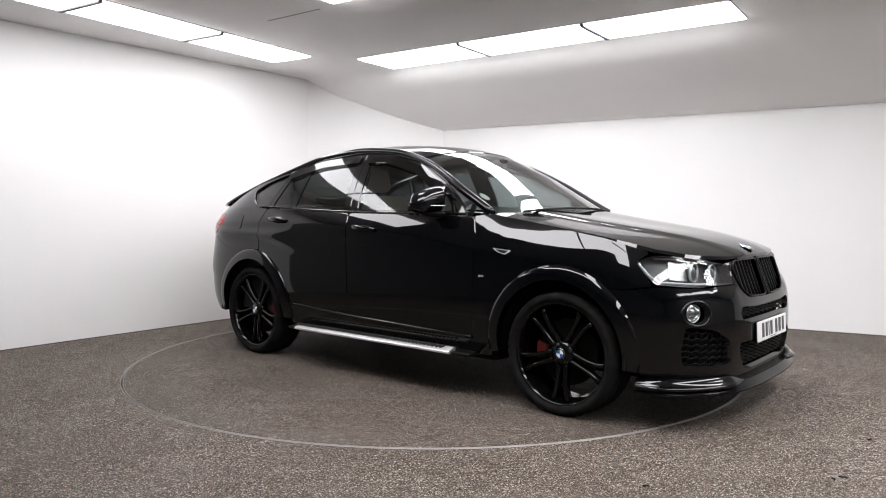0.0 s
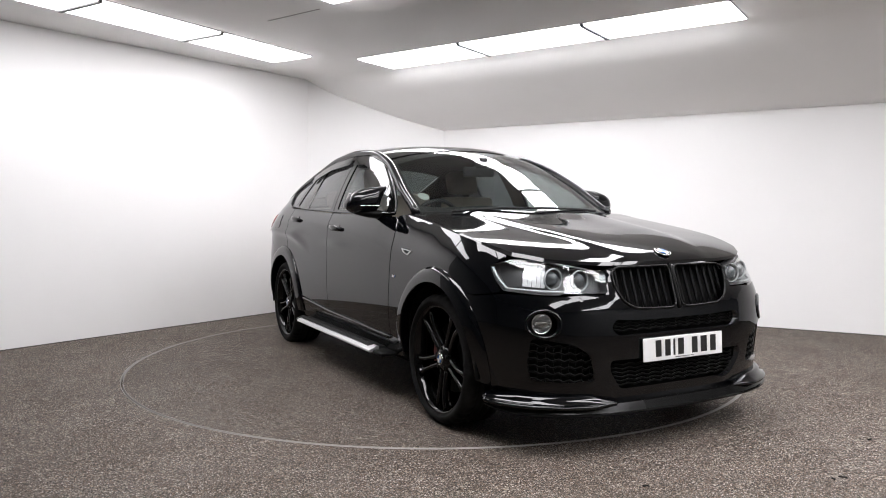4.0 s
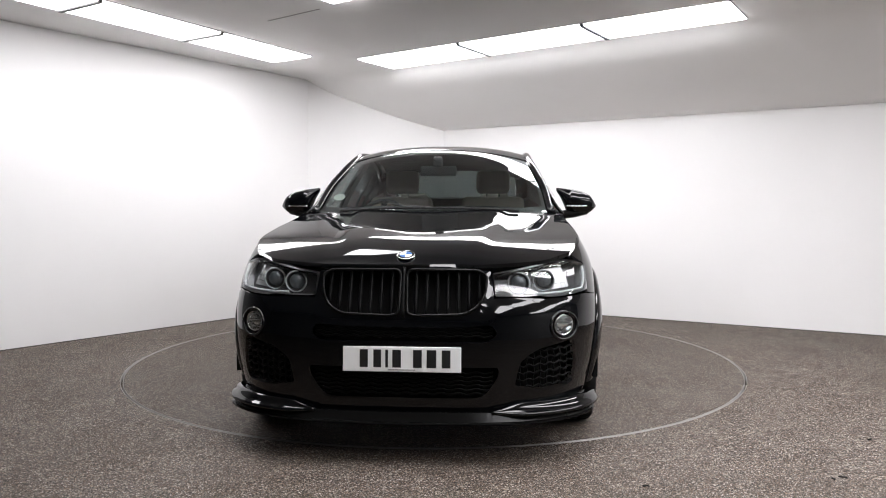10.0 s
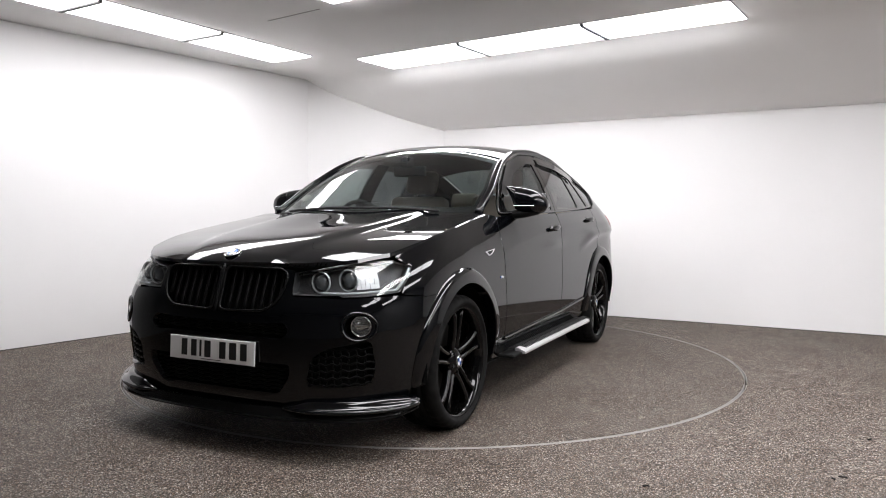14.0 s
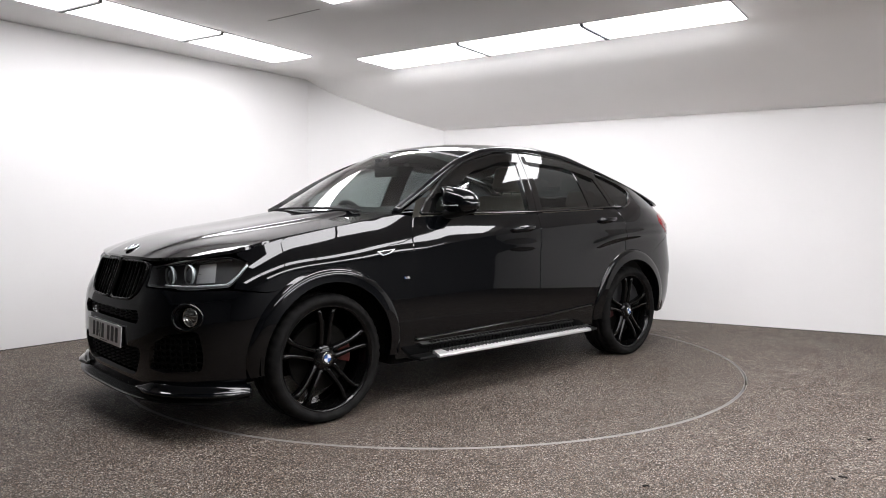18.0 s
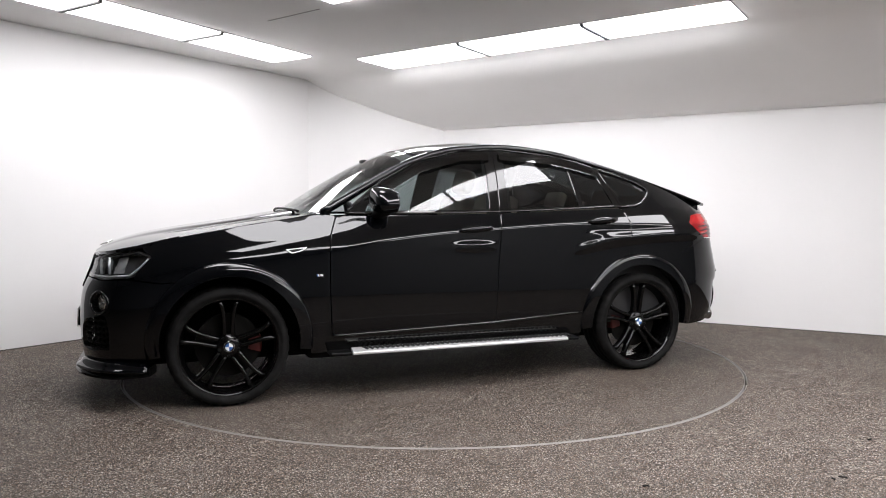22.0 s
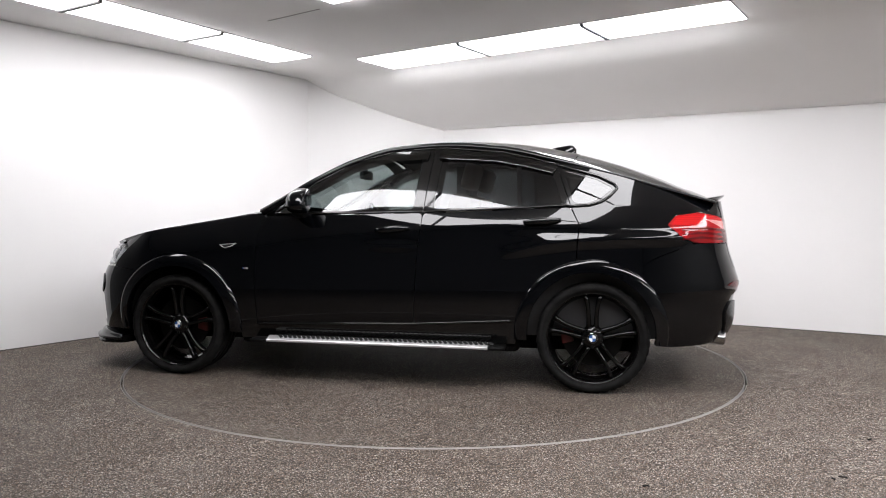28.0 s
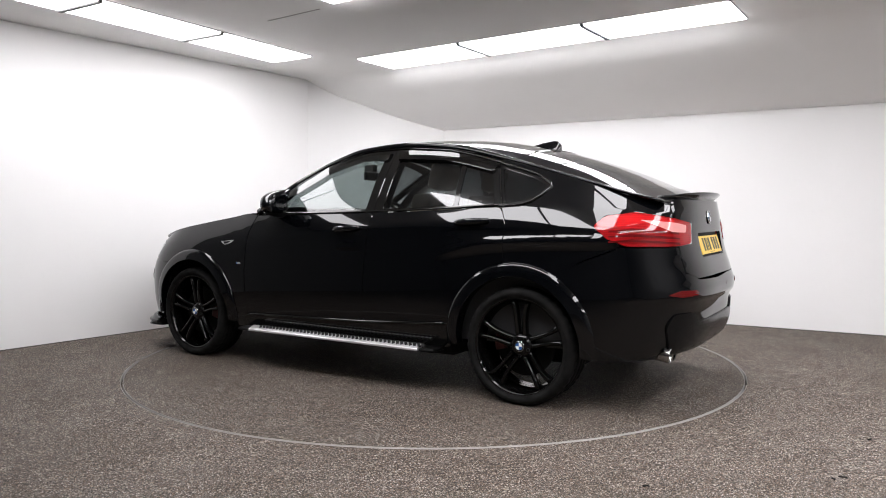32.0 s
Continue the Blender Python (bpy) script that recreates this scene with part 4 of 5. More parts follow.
    for side in (1, -1):
        # scooped corner wings that run down into the blade
        bm = bmesh.new()
        rings = []
        s0, s1 = sy(0.395), sx(1.845)
        for i in range(37):
            t = i / 36
            x, y, nx, ny = plan(side * (s0 + (s1 - s0) * t))
            k = min(1, t / 0.22)
            k = k * k * (3 - 2 * k)
            end = max(0, (t - 0.72) / 0.28)
            lip = 0.006 + 0.032 * k - 0.026 * end ** 2
            hi = 0.242 + 0.030 * k - 0.016 * end
            ring = []
            for d, z in ((-0.03, hi + 0.012), (0.001, hi), (0.004 + lip * 0.12, hi - 0.35 * (hi - 0.236)), (lip * 0.45, 0.236 + 0.28 * (hi - 0.236)), (lip * 0.82, 0.238 + 0.08 * (hi - 0.236)), (lip, 0.236), (lip + 0.001, 0.228), (lip - 0.004, 0.222), (-0.03, 0.222)):
                ring.append(bm.verts.new((x + nx * d, y + ny * d, z)))
            rings.append(ring)
        for p, q in zip(rings, rings[1:]):
            for j in range(9):
                bm.faces.new((p[j], q[j], q[(j + 1) % 9], p[(j + 1) % 9]))
        bm.faces.new(rings[0])
        bm.faces.new(rings[-1][::-1])
        part("corner_wing", fix(bm), M_PAINT, bumper, "gloss black scooped corner wing")
    # mesh bars of the upper slot and of the lower grille
    for z0, z1, n, w in ((0.56, 0.605, 3, 0.40), (0.30, 0.415, 6, 0.40)):
        for r in range(n):
            path = []
            for j in range(41):
                y = -w + 2 * w * j / 40
                z = z0 + (z1 - z0) * (r + 0.5) / n + 0.005 * math.sin(j * 1.6)
                p = skin(sy(y), z)
                path.append((p[0] - 0.03, p[1], p[2]))
            part("grille_bar", tube(path, 0.0045, 5), M_SATIN, bumper)
    return bumper


bumper = build_nose()


def build_headlamp(side):
    face = [(sy(0.418), 0.742), (sy(0.414), 0.840), (sy(0.60), 0.866), (sy(0.735), 0.884), (sx(1.93), 0.893), (sx(1.83), 0.866), (sx(1.885), 0.80), (sx(1.935), 0.752), (sy(0.75), 0.738), (sy(0.66), 0.736), (sy(0.645), 0.744), (sy(0.55), 0.741)]
    o = [(side * s, z) for s, z in dense(rounded(face, 0.012), 0.03)]
    lamp_bm, nr = sheet(o, skin_in(0.055), 1, du=0.03, dv=0.02, thick=0.0)
    lamp = part("headlamp", lamp_bm, M_LAMPHOUSE, car, "headlamp with twin light rings and a clear lens", nr)
    bm, nr = sheet(o, skin, 1, du=0.03, dv=0.02, thick=0.0, lift=0.001)
    part("lens", bm, M_LENS, lamp, "clear lens", nr)
    # side walls of the lamp's pocket
    bm = bmesh.new()
    a, b = [], []
    for s, z in o:
        p, n = Vector(skin(s, z)), plan(s)
        q = Vector((n[2], n[3], 0))
        a.append(bm.verts.new(p - q * 0.001))
        b.append(bm.verts.new(p - q * 0.056))
    for i in range(len(o)):
        j = (i + 1) % len(o)
        bm.faces.new((a[i], a[j], b[j], b[i]))
    part("pocket", bm, M_LAMPHOUSE, lamp)
    # bright blade along the lower outer edge and the brow
    for nm, pts, r in (("light_blade", [(sx(1.845), 0.855), (sx(1.895), 0.802), (sx(1.945), 0.762), (sy(0.74), 0.752), (sy(0.67), 0.75), (sy(0.56), 0.752)], 0.007), ("brow", [(sy(0.43), 0.83), (sy(0.6), 0.853), (sy(0.735), 0.87), (sx(1.92), 0.878)], 0.007)):
        path = []
        for s, z in dense(pts + pts[::-1][1:-1], 0.02)[: len(dense(pts + pts[::-1][1:-1], 0.02)) // 2 + 1]:
            p, n = Vector(skin(side * s, z)), plan(side * s)
            path.append(p - Vector((n[2], n[3], 0)) * (0.011 if nm == "light_blade" else 0.02))
        part(nm, tube(path, r, 6), M_RINGLIGHT if nm == "light_blade" else M_GLOSS, lamp, "pale light guide blade" if nm == "light_blade" else "")
    # two projector lenses with rings
    for y, z, r in ((0.535, 0.797, 0.055), (0.668, 0.806, 0.055)):
        p = skin(sy(side * y), z)
        m = Matrix.Translation((p[0] - 0.030, p[1], p[2])) @ Matrix.Rotation(radians(90), 4, "Y")
        part("ring_light", lathe([(r - 0.006, -0.010), (r - 0.003, 0.0), (r - 0.006, 0.004), (r - 0.010, 0.0), (r - 0.010, -0.010)], m, 32), M_RINGLIGHT, lamp, "pale ring light guide")
        part("projector_bowl", lathe([(r - 0.010, -0.004), (r - 0.014, -0.016), (r - 0.017, -0.02)], m, 28), M_LAMPHOUSE, lamp)
        part("projector_lens", lathe([(r - 0.016, -0.022), (r - 0.021, -0.004), (r - 0.032, 0.006), (0.0005, 0.009)], m, 24), M_BULB, lamp)
    # small stepped reflector facets toward the corner
    for i in range(5):
        for j in range(4):
            s0 = side * (sy(0.725) + 0.026 * i)
            z0 = 0.764 + 0.023 * j + 0.002 * i
            o2 = [(s0, z0), (s0 + side * 0.024, z0 + 0.001), (s0 + side * 0.024, z0 + 0.021), (s0, z0 + 0.020)]
            bm, nr = sheet(o2, skin_in(0.050 - 0.004 * i - 0.003 * ((i + j) % 2)), 1, du=0.03, dv=0.03, thick=0.008)
            part("reflector_facet", bm, M_SILVER, lamp, "", nr)
    # bright upper light guide under the brow
    path = []
    for i in range(15):
        y = 0.50 + 0.27 * i / 14
        p, n = Vector(skin(sy(side * y), 0.848 + 0.045 * (y - 0.5) / 0.27)), plan(sy(side * y))
        path.append(p - Vector((n[2], n[3], 0)) * 0.016)
    part("upper_guide", tube(path, 0.004, 6), M_RINGLIGHT, lamp, "pale upper light guide")


build_headlamp(1)
build_headlamp(-1)


def roundel(m, r, parent, label="round emblem of blue and white quarters"):
    """A ringed disc in quarters, facing local z."""
    e = part("emblem", lathe([(r, -0.004), (r, 0.001), (r * 0.93, 0.003), (r * 0.74, 0.002), (0.0005, 0.002)], m, 32), M_GLOSS, parent, label)
    part("emblem_ring", lathe([(r, -0.002), (r * 1.02, 0.001), (r * 0.95, 0.0036), (r * 0.92, 0.002)], m, 32), M_CHROME, e)
    for k in range(4):
        bm = bmesh.new()
        c = bm.verts.new(m @ Vector((0, 0, 0.0032)))
        rim = [bm.verts.new(m @ Vector((r * 0.7 * math.cos(radians(90 * k + 90 * i / 6)), r * 0.7 * math.sin(radians(90 * k + 90 * i / 6)), 0.0032))) for i in range(7)]
        for a, b in zip(rim, rim[1:]):
            bm.faces.new((c, a, b))
        part("emblem_quarter", bm, M_BLUE if k % 2 else M_WHITE, e)
    return e


p0, p1 = Vector(bonnet_top(2.098, 0)), Vector(bonnet_top(2.06, 0))
slope = math.degrees(math.atan2(p1.z - p0.z, p0.x - p1.x))
roundel(Matrix.Translation(p0 + Vector((0.001, 0, 0.006))) @ Matrix.Rotation(radians(slope), 4, "Y"), 0.041, bonnet)


def number_plate(m, mat, parent, name, label):
    """A plate facing local x, its writing as plain bars."""
    plate = part(name, box((-0.006, -0.262, -0.0555), (0.0, 0.262, 0.0555), m, 0.003), mat, parent, label, smooth=False)
    for i, (y, w) in enumerate(((-0.168, 0.036), (-0.108, 0.034), (-0.066, 0.012), (-0.022, 0.038), (0.07, 0.038), (0.132, 0.042), (0.196, 0.038))):
        part("lettering_bar", box((0.0, y - w / 2, -0.036), (0.0012, y + w / 2, 0.042), m), M_INK, plate, smooth=False)
    part("maker_line", box((0.0, -0.06, -0.0475), (0.001, 0.06, -0.0445), m), M_INK, plate, smooth=False)
    part("plinth", box((-0.04, -0.25, -0.05), (-0.0065, 0.25, 0.05), m, 0.004), M_SATIN, plate, smooth=False)
    return plate


number_plate(Matrix.Translation((2.252, 0, 0.472)) @ Matrix.Rotation(radians(-3), 4, "Y"), M_PLATE_W, bumper, "number_plate", "white number plate with dark bars")

# ---------------------------------------------------------------- tail


def build_tail():
    top_edge = [(sx(-1.638), 0.776), (sx(-1.80), 0.85), (sx(-2.00), 0.928), (sy(0.74, True), 0.925), (sy(0.62, True), 0.925), (sy(0.60, True), 0.78), (sy(0.45, True), 0.742), (LAST, 0.73)]
    low = [(sx(x), z) for x, z in arc(ARCH_R, ARCH_Z, ARCH_OUT - 0.004, 187, 122, 14)]
    base = [(LAST, 0.33), (sy(0.5, True), 0.325), (sy(0.75, True), 0.315), (sx(-1.95), 0.302), (sx(-1.84), 0.30)]
    half = base + low + top_edge
    outline = half + [(2 * LAST - s, z) for s, z in half[::-1] if abs(s - LAST) > 1e-6]
    bm, nr = sheet(outline, skin, 1, du=0.035, dv=0.025, thick=0.03)
    rb = part("rear_bumper", bm, M_PAINT, car, "", nr)
    # lower skirt
    bm, nr = sheet(ry(rounded([(-0.70, 0.345), (-0.735, 0.50), (-0.68, 0.565), (-0.50, 0.56), (-0.44, 0.50), (0.44, 0.50), (0.50, 0.56), (0.68, 0.565), (0.735, 0.50), (0.70, 0.345)], 0.03)), skin, 1, du=0.04, dv=0.03, lift=0.012, thick=0.02)
    part("diffuser_panel", bm, M_BLADE, rb, "satin black lower diffuser", nr)
    for side in (1, -1):
        pts = rounded([(side * 0.50, 0.662), (side * 0.52, 0.688), (side * 0.66, 0.694), (side * 0.735, 0.672), (side * 0.66, 0.656)], 0.012)
        bm, nr = sheet(ry(pts), skin, 1, du=0.03, dv=0.02, lift=0.005, thick=0.01)
        part("rear_reflector", bm, M_TAIL_DARK, rb, "red reflector strip", nr)
        for y in (0.57, 0.66):
            m = Matrix.Translation((-2.055, side * y, 0.352)) @ Matrix.Rotation(radians(-97), 4, "Y")
            pipe = part("exhaust_tip", lathe([(0.039, -0.04), (0.042, 0.150), (0.0435, 0.157), (0.041, 0.160), (0.037, 0.154), (0.037, 0.03), (0.001, 0.02)], m, 32), M_PIPE, rb, "polished exhaust tip")
    # tailgate
    gate = [(-0.592, 0.79), (-0.45, 0.752), (0.45, 0.752), (0.592, 0.79), (0.60, 0.93), (0.44, 0.94), (0.40, 1.06), (0.60, 1.075), (0.58, 1.19), (-0.58, 1.19), (-0.60, 1.075), (-0.40, 1.06), (-0.44, 0.94), (-0.60, 0.93)]
    bm, nr = sheet(ry(gate), skin, 1, [ry(rounded([(-0.29, 0.86), (-0.31, 1.00), (0.31, 1.00), (0.29, 0.86)], 0.02))], du=0.04, dv=0.03, thick=0.02)
    tg = part("tailgate", bm, M_PAINT, car, "", nr)
    bm, nr = sheet(ry([(-0.31, 0.85), (-0.33, 1.01), (0.33, 1.01), (0.31, 0.85)]), skin, 1, lift=-0.03, thick=0)
    part("plate_recess", bm, M_SATIN, tg, "", nr)
    bm, nr = sheet(ry([(-0.62, 0.76), (0.62, 0.76), (0.55, 1.17), (-0.55, 1.17)]), skin_in(0.07), 1, thick=0)
    part("gate_lining", bm, M_CABIN, tg, "", nr)
    p = skin(LAST, 0.93)
    number_plate(Matrix.Translation((p[0] + 0.008, 0, 0.925)) @ Matrix.Rotation(math.pi, 4, "Z") @ Matrix.Rotation(radians(-18), 4, "Y"), M_PLATE_Y, tg, "number_plate", "yellow number plate with dark bars")
    p = skin(LAST, 1.09)
    roundel(Matrix.Translation((p[0] - 0.004, 0, 1.09)) @ Matrix.Rotation(radians(-80), 4, "Y"), 0.041, tg)
    # lip spoiler
    bm = bmesh.new()
    rings = []
    for i in range(41):
        y = -0.60 + 1.2 * i / 40
        e = abs(y) / 0.60
        x = -2.20 + 0.13 * e ** 2.2
        z = 1.214 - 0.03 * e ** 2.5
        back = 0.085 * (1 - 0.5 * e ** 6)
        ring = [bm.verts.new((x + dx, y, z + dz)) for dx, dz in ((0.06, -0.012), (0.0, 0.006), (-back * 0.7, 0.018), (-back, 0.026), (-back - 0.004, 0.02), (-back * 0.8, 0.0), (-0.02, -0.04), (0.04, -0.05))]
        rings.append(ring)
    for p, q in zip(rings, rings[1:]):
        for j in range(8):
            bm.faces.new((p[j], q[j], q[(j + 1) % 8], p[(j + 1) % 8]))
    bm.faces.new(rings[0])
    bm.faces.new(rings[-1][::-1])
    part("lip_spoiler", fix(bm), M_GLOSS, tg, "gloss black lip spoiler")
    for side in (1, -1):
        def mk(pts):
            return [(s if side > 0 else 2 * LAST - s, z) for s, z in pts]
        o = [(sx(-1.842), 1.042), (sx(-1.905), 1.098), (sx(-2.08), 1.118), (sy(0.62, True), 1.085), (sy(0.42, True), 1.058), (sy(0.45, True), 0.945), (sy(0.62, True), 0.932), (sx(-2.02), 0.935), (sx(-1.925), 0.975)]
        bm, nr = sheet(mk(dense(rounded(o, 0.02), 0.03)), skin, 1, du=0.03, dv=0.02, lift=0.003, thick=0.03)
        lamp = part("tail_lamp", bm, M_TAIL_MID, car, "bright red wrap-round tail lamp", nr)
        o = [(sx(-1.862), 1.044), (sx(-1.915), 1.088), (sx(-2.08), 1.106), (sy(0.62, True), 1.074), (sy(0.62, True), 1.045), (sx(-2.12), 1.062), (sx(-1.96), 1.035)]
        bm, nr = sheet(mk(dense(rounded(o, 0.01), 0.03)), skin, 1, du=0.03, dv=0.02, lift=0.005, thick=0.006)
        part("light_section", bm, M_TAIL, lamp, "bright red upper section", nr)
        o = [(sx(-2.10), 1.075), (sy(0.62, True), 1.06), (sy(0.50, True), 1.045), (sy(0.52, True), 1.005), (sy(0.66, True), 1.01)]
        bm, nr = sheet(mk(dense(rounded(o, 0.01), 0.03)), skin, 1, du=0.03, dv=0.02, lift=0.006, thick=0.006)
        part("reverse_lamp", bm, M_TAIL_CLEAR, lamp, "pale pink clear section", nr)
        for z0 in (0.962, 0.99, 1.018):
            o = [(sx(-1.93), z0), (sx(-2.05), z0 + 0.012), (sy(0.60, True), z0 - 0.012), (sy(0.60, True), z0 - 0.022), (sx(-2.05), z0 - 0.002), (sx(-1.93), z0 - 0.008)]
            bm, nr = sheet(mk(dense(o, 0.03)), skin, 1, du=0.03, dv=0.02, lift=0.0055, thick=0.004)
            part("light_bar", bm, M_TAIL_DARK, lamp, "deep red light bar", nr)


build_tail()

# ---------------------------------------------------------------- floor pan, cabin
part("underbody", box((-1.72, -0.66, 0.22), (2.0, 0.66, 0.34), None, 0.03), M_LINER, car, "black underbody")
part("underbody", box((-2.12, -0.66, 0.325), (-1.70, 0.66, 0.40), None, 0.03), M_LINER, car, "black underbody")
part("underbody", box((-0.95, -0.85, 0.23), (0.95, 0.85, 0.33), None, 0.03), M_LINER, car, "black underbody")
part("engine_bay", box((1.02, -0.60, 0.34), (2.05, 0.60, 0.80), None, 0.03), M_LINER, car)
part("boot_tub", box((-2.05, -0.60, 0.34), (-1.25, 0.60, 1.02), None, 0.03), M_CLOTH, car, "dark boot cover")
for s in (1, -1):
    part("cabin_lining", box((-1.95, s * 0.80 - 0.02, 0.34), (0.95, s * 0.80 + 0.02, 1.085)), M_CABIN, car, "", smooth=False)
bm, nr = sheet(mirrored([(0.14, 0.0)] + span(0.10, -1.25, 0.05) + [(-1.28, 0.0)]), top, 1, thick=0, lift=-0.045)
part("headlining", bm, M_CLOTH, car, "", nr)
# dashboard
bm = bmesh.new()
for i in range(21):
    y = -0.76 + 1.52 * i / 20
    hump = 0.035 * math.exp(-((y + 0.36) / 0.2) ** 2)
    ring = [bm.verts.new((x, y, z)) for x, z in ((0.98, 1.00), (0.80, 1.045 + hump * 0.6), (0.60, 1.04 + hump), (0.48, 0.99 + hump), (0.44, 0.86), (0.50, 0.6), (0.98, 0.6))]
    if i:
        for j in range(6):
            bm.faces.new((prev[j], ring[j], ring[j + 1], prev[j + 1]))
    prev = ring
part("dashboard", fix(bm), M_CABIN, car, "dark dashboard")
m = Matrix.Translation((0.34, -0.37, 1.03)) @ Matrix.Rotation(radians(-66), 4, "Y")
wheel = part("steering_wheel", lathe([(0.182 + 0.015 * math.cos(2 * math.pi * i / 10), 0.015 * math.sin(2 * math.pi * i / 10)) for i in range(10)], m, 40, closed=True), M_CABIN, car, "black steering wheel")
part("boss", lathe([(0.075, -0.02), (0.07, 0.012), (0.001, 0.02)], m, 24), M_CABIN, wheel)
for a in (0, 180, 270):
    part("spoke", box((0.05, -0.02, -0.01), (0.178, 0.02, 0.006), m @ Matrix.Rotation(radians(a + 90), 4, "Z"), 0.003), M_CABIN, wheel, smooth=False)


def cushion(lo, hi, m=None, r=0.045):
    bm = box(lo, hi, m)
    bmesh.ops.bevel(bm, geom=bm.edges[:], offset=r, segments=4, affect="EDGES", profile=0.5)
    return bm


for y in (-0.37, 0.37):
    seat = part("front_seat", cushion((-0.42, y - 0.26, 0.48), (0.16, y + 0.26, 0.66)), M_LEATHER, car, "beige leather front seat")
    m = Matrix.Translation((-0.36, y, 0.62)) @ Matrix.Rotation(radians(-16), 4, "Y")
    part("backrest", cushion((-0.075, -0.25, 0.0), (0.075, 0.25, 0.64), m), M_LEATHER, seat)
    part("headrest", cushion((-0.05, -0.135, 0.68), (0.055, 0.135, 0.865), m, 0.04), M_LEATHER, seat)
    for d in (-0.05, 0.05):
        part("headrest_post", lathe([(0.006, 0.6), (0.006, 0.72)], m @ Matrix.Translation((0, d, 0)), 8), M_CHROME, seat)
bench = part("rear_bench", cushion((-1.25, -0.66, 0.50), (-0.72, 0.66, 0.68)), M_LEATHER, car, "beige leather rear bench")
m = Matrix.Translation((-1.20, 0, 0.64)) @ Matrix.Rotation(radians(-22), 4, "Y")
part("backrest", cushion((-0.07, -0.66, 0.0), (0.07, 0.66, 0.55), m), M_LEATHER, bench)
for y in (-0.38, 0.38):
    part("headrest", cushion((-0.045, y - 0.13, 0.56), (0.045, y + 0.13, 0.70), m, 0.035), M_LEATHER, bench)
mir = part("rear_view_mirror", cushion((0.30, -0.125, 1.37), (0.335, 0.125, 1.44), None, 0.014), M_CABIN, car, "black interior mirror")
part("mirror_stem", box((0.31, -0.03, 1.43), (0.40, 0.03, 1.50), None, 0.01), M_CABIN, mir, smooth=False)
bm = bmesh.new()
bmesh.ops.create_circle(bm, cap_ends=True, segments=24, radius=0.038, matrix=Matrix.Translation(Vector(top(0.70, -0.62)) + Vector((-0.02, 0.0, -0.012))) @ Matrix.Rotation(radians(35), 4, "Y"))
part("tax_disc", bm, material("pale_paper", (0.55, 0.55, 0.5), 0.7), screen, "pale round paper disc on the glass", smooth=False)

# ---------------------------------------------------------------- door mirrors


MIRROR_TOP = pchip([(0, 1.284), (0.25, 1.279), (0.6, 1.262), (0.85, 1.232), (1.0, 1.175)])
MIRROR_LOW = pchip([(0, 1.262), (0.15, 1.20), (0.28, 1.125), (0.5, 1.108), (0.8, 1.112), (1.0, 1.15)])


def build_mirror(side):
    bm = bmesh.new()
    c = Vector((0.485, side * 0.945, 1.185))
    rings = []
    for i in range(17):
        t = i / 16
        y = -0.145 + 0.26 * t
        hi, lo = MIRROR_TOP(t) - 1.185, MIRROR_LOW(t) - 1.185
        h, lift = (hi - lo) / 2, (hi + lo) / 2
        d = 0.095 * (0.35 + 0.65 * min(1, t * 3.2)) * (1 - max(0, 2 * t - 1) ** 4 * 0.55)
        ring = []
        for k in range(20):
            a = 2 * math.pi * k / 20
            ca, sa = math.cos(a), math.sin(a)
            e = 0.55
            px = d * (abs(ca) ** e) * (1 if ca > 0 else -0.55)
            pz = h * (abs(sa) ** 0.75) * (1 if sa > 0 else -1)
            ring.append(bm.verts.new(c + Vector((px - 0.03 * t, side * y, pz + lift))))
        rings.append(ring)
    for p, q in zip(rings, rings[1:]):
        for k in range(20):
            bm.faces.new((p[k], p[(k + 1) % 20], q[(k + 1) % 20], q[k]))
    bm.faces.new(rings[0])
    bm.faces.new(rings[-1][::-1])
    mr = part("door_mirror", fix(bm), M_PAINT, car, "gloss black door mirror")
    path = [c + Vector((0.02, side * -0.17, -0.085)), c + Vector((0.02, side * -0.12, -0.085)), c + Vector((0.01, side * -0.03, -0.07)), c + Vector((0.0, side * 0.06, -0.06))]
    part("mirror_arm", tube(path, [0.03, 0.028, 0.032, 0.02], 10, flat=1.6), M_SATIN, mr, "satin black mirror arm")
    path = [c + Vector((0.092 - 0.03 * t, side * (-0.11 + 0.225 * t), -0.026)) for t in [0.12 + 0.6 * i / 10 for i in range(11)]]
    part("indicator_strip", tube(path, 0.004, 6), M_REFLECTOR, mr, "clear indicator strip")
    part("mirror_glass", box((c.x - 0.060, c.y - 0.075, c.z - 0.036), (c.x - 0.052, c.y + 0.085, c.z + 0.052), None, 0.003), M_MIRROR, mr, "dark-tinted mirror glass", smooth=False)


build_mirror(1)
build_mirror(-1)

# ---------------------------------------------------------------- running boards


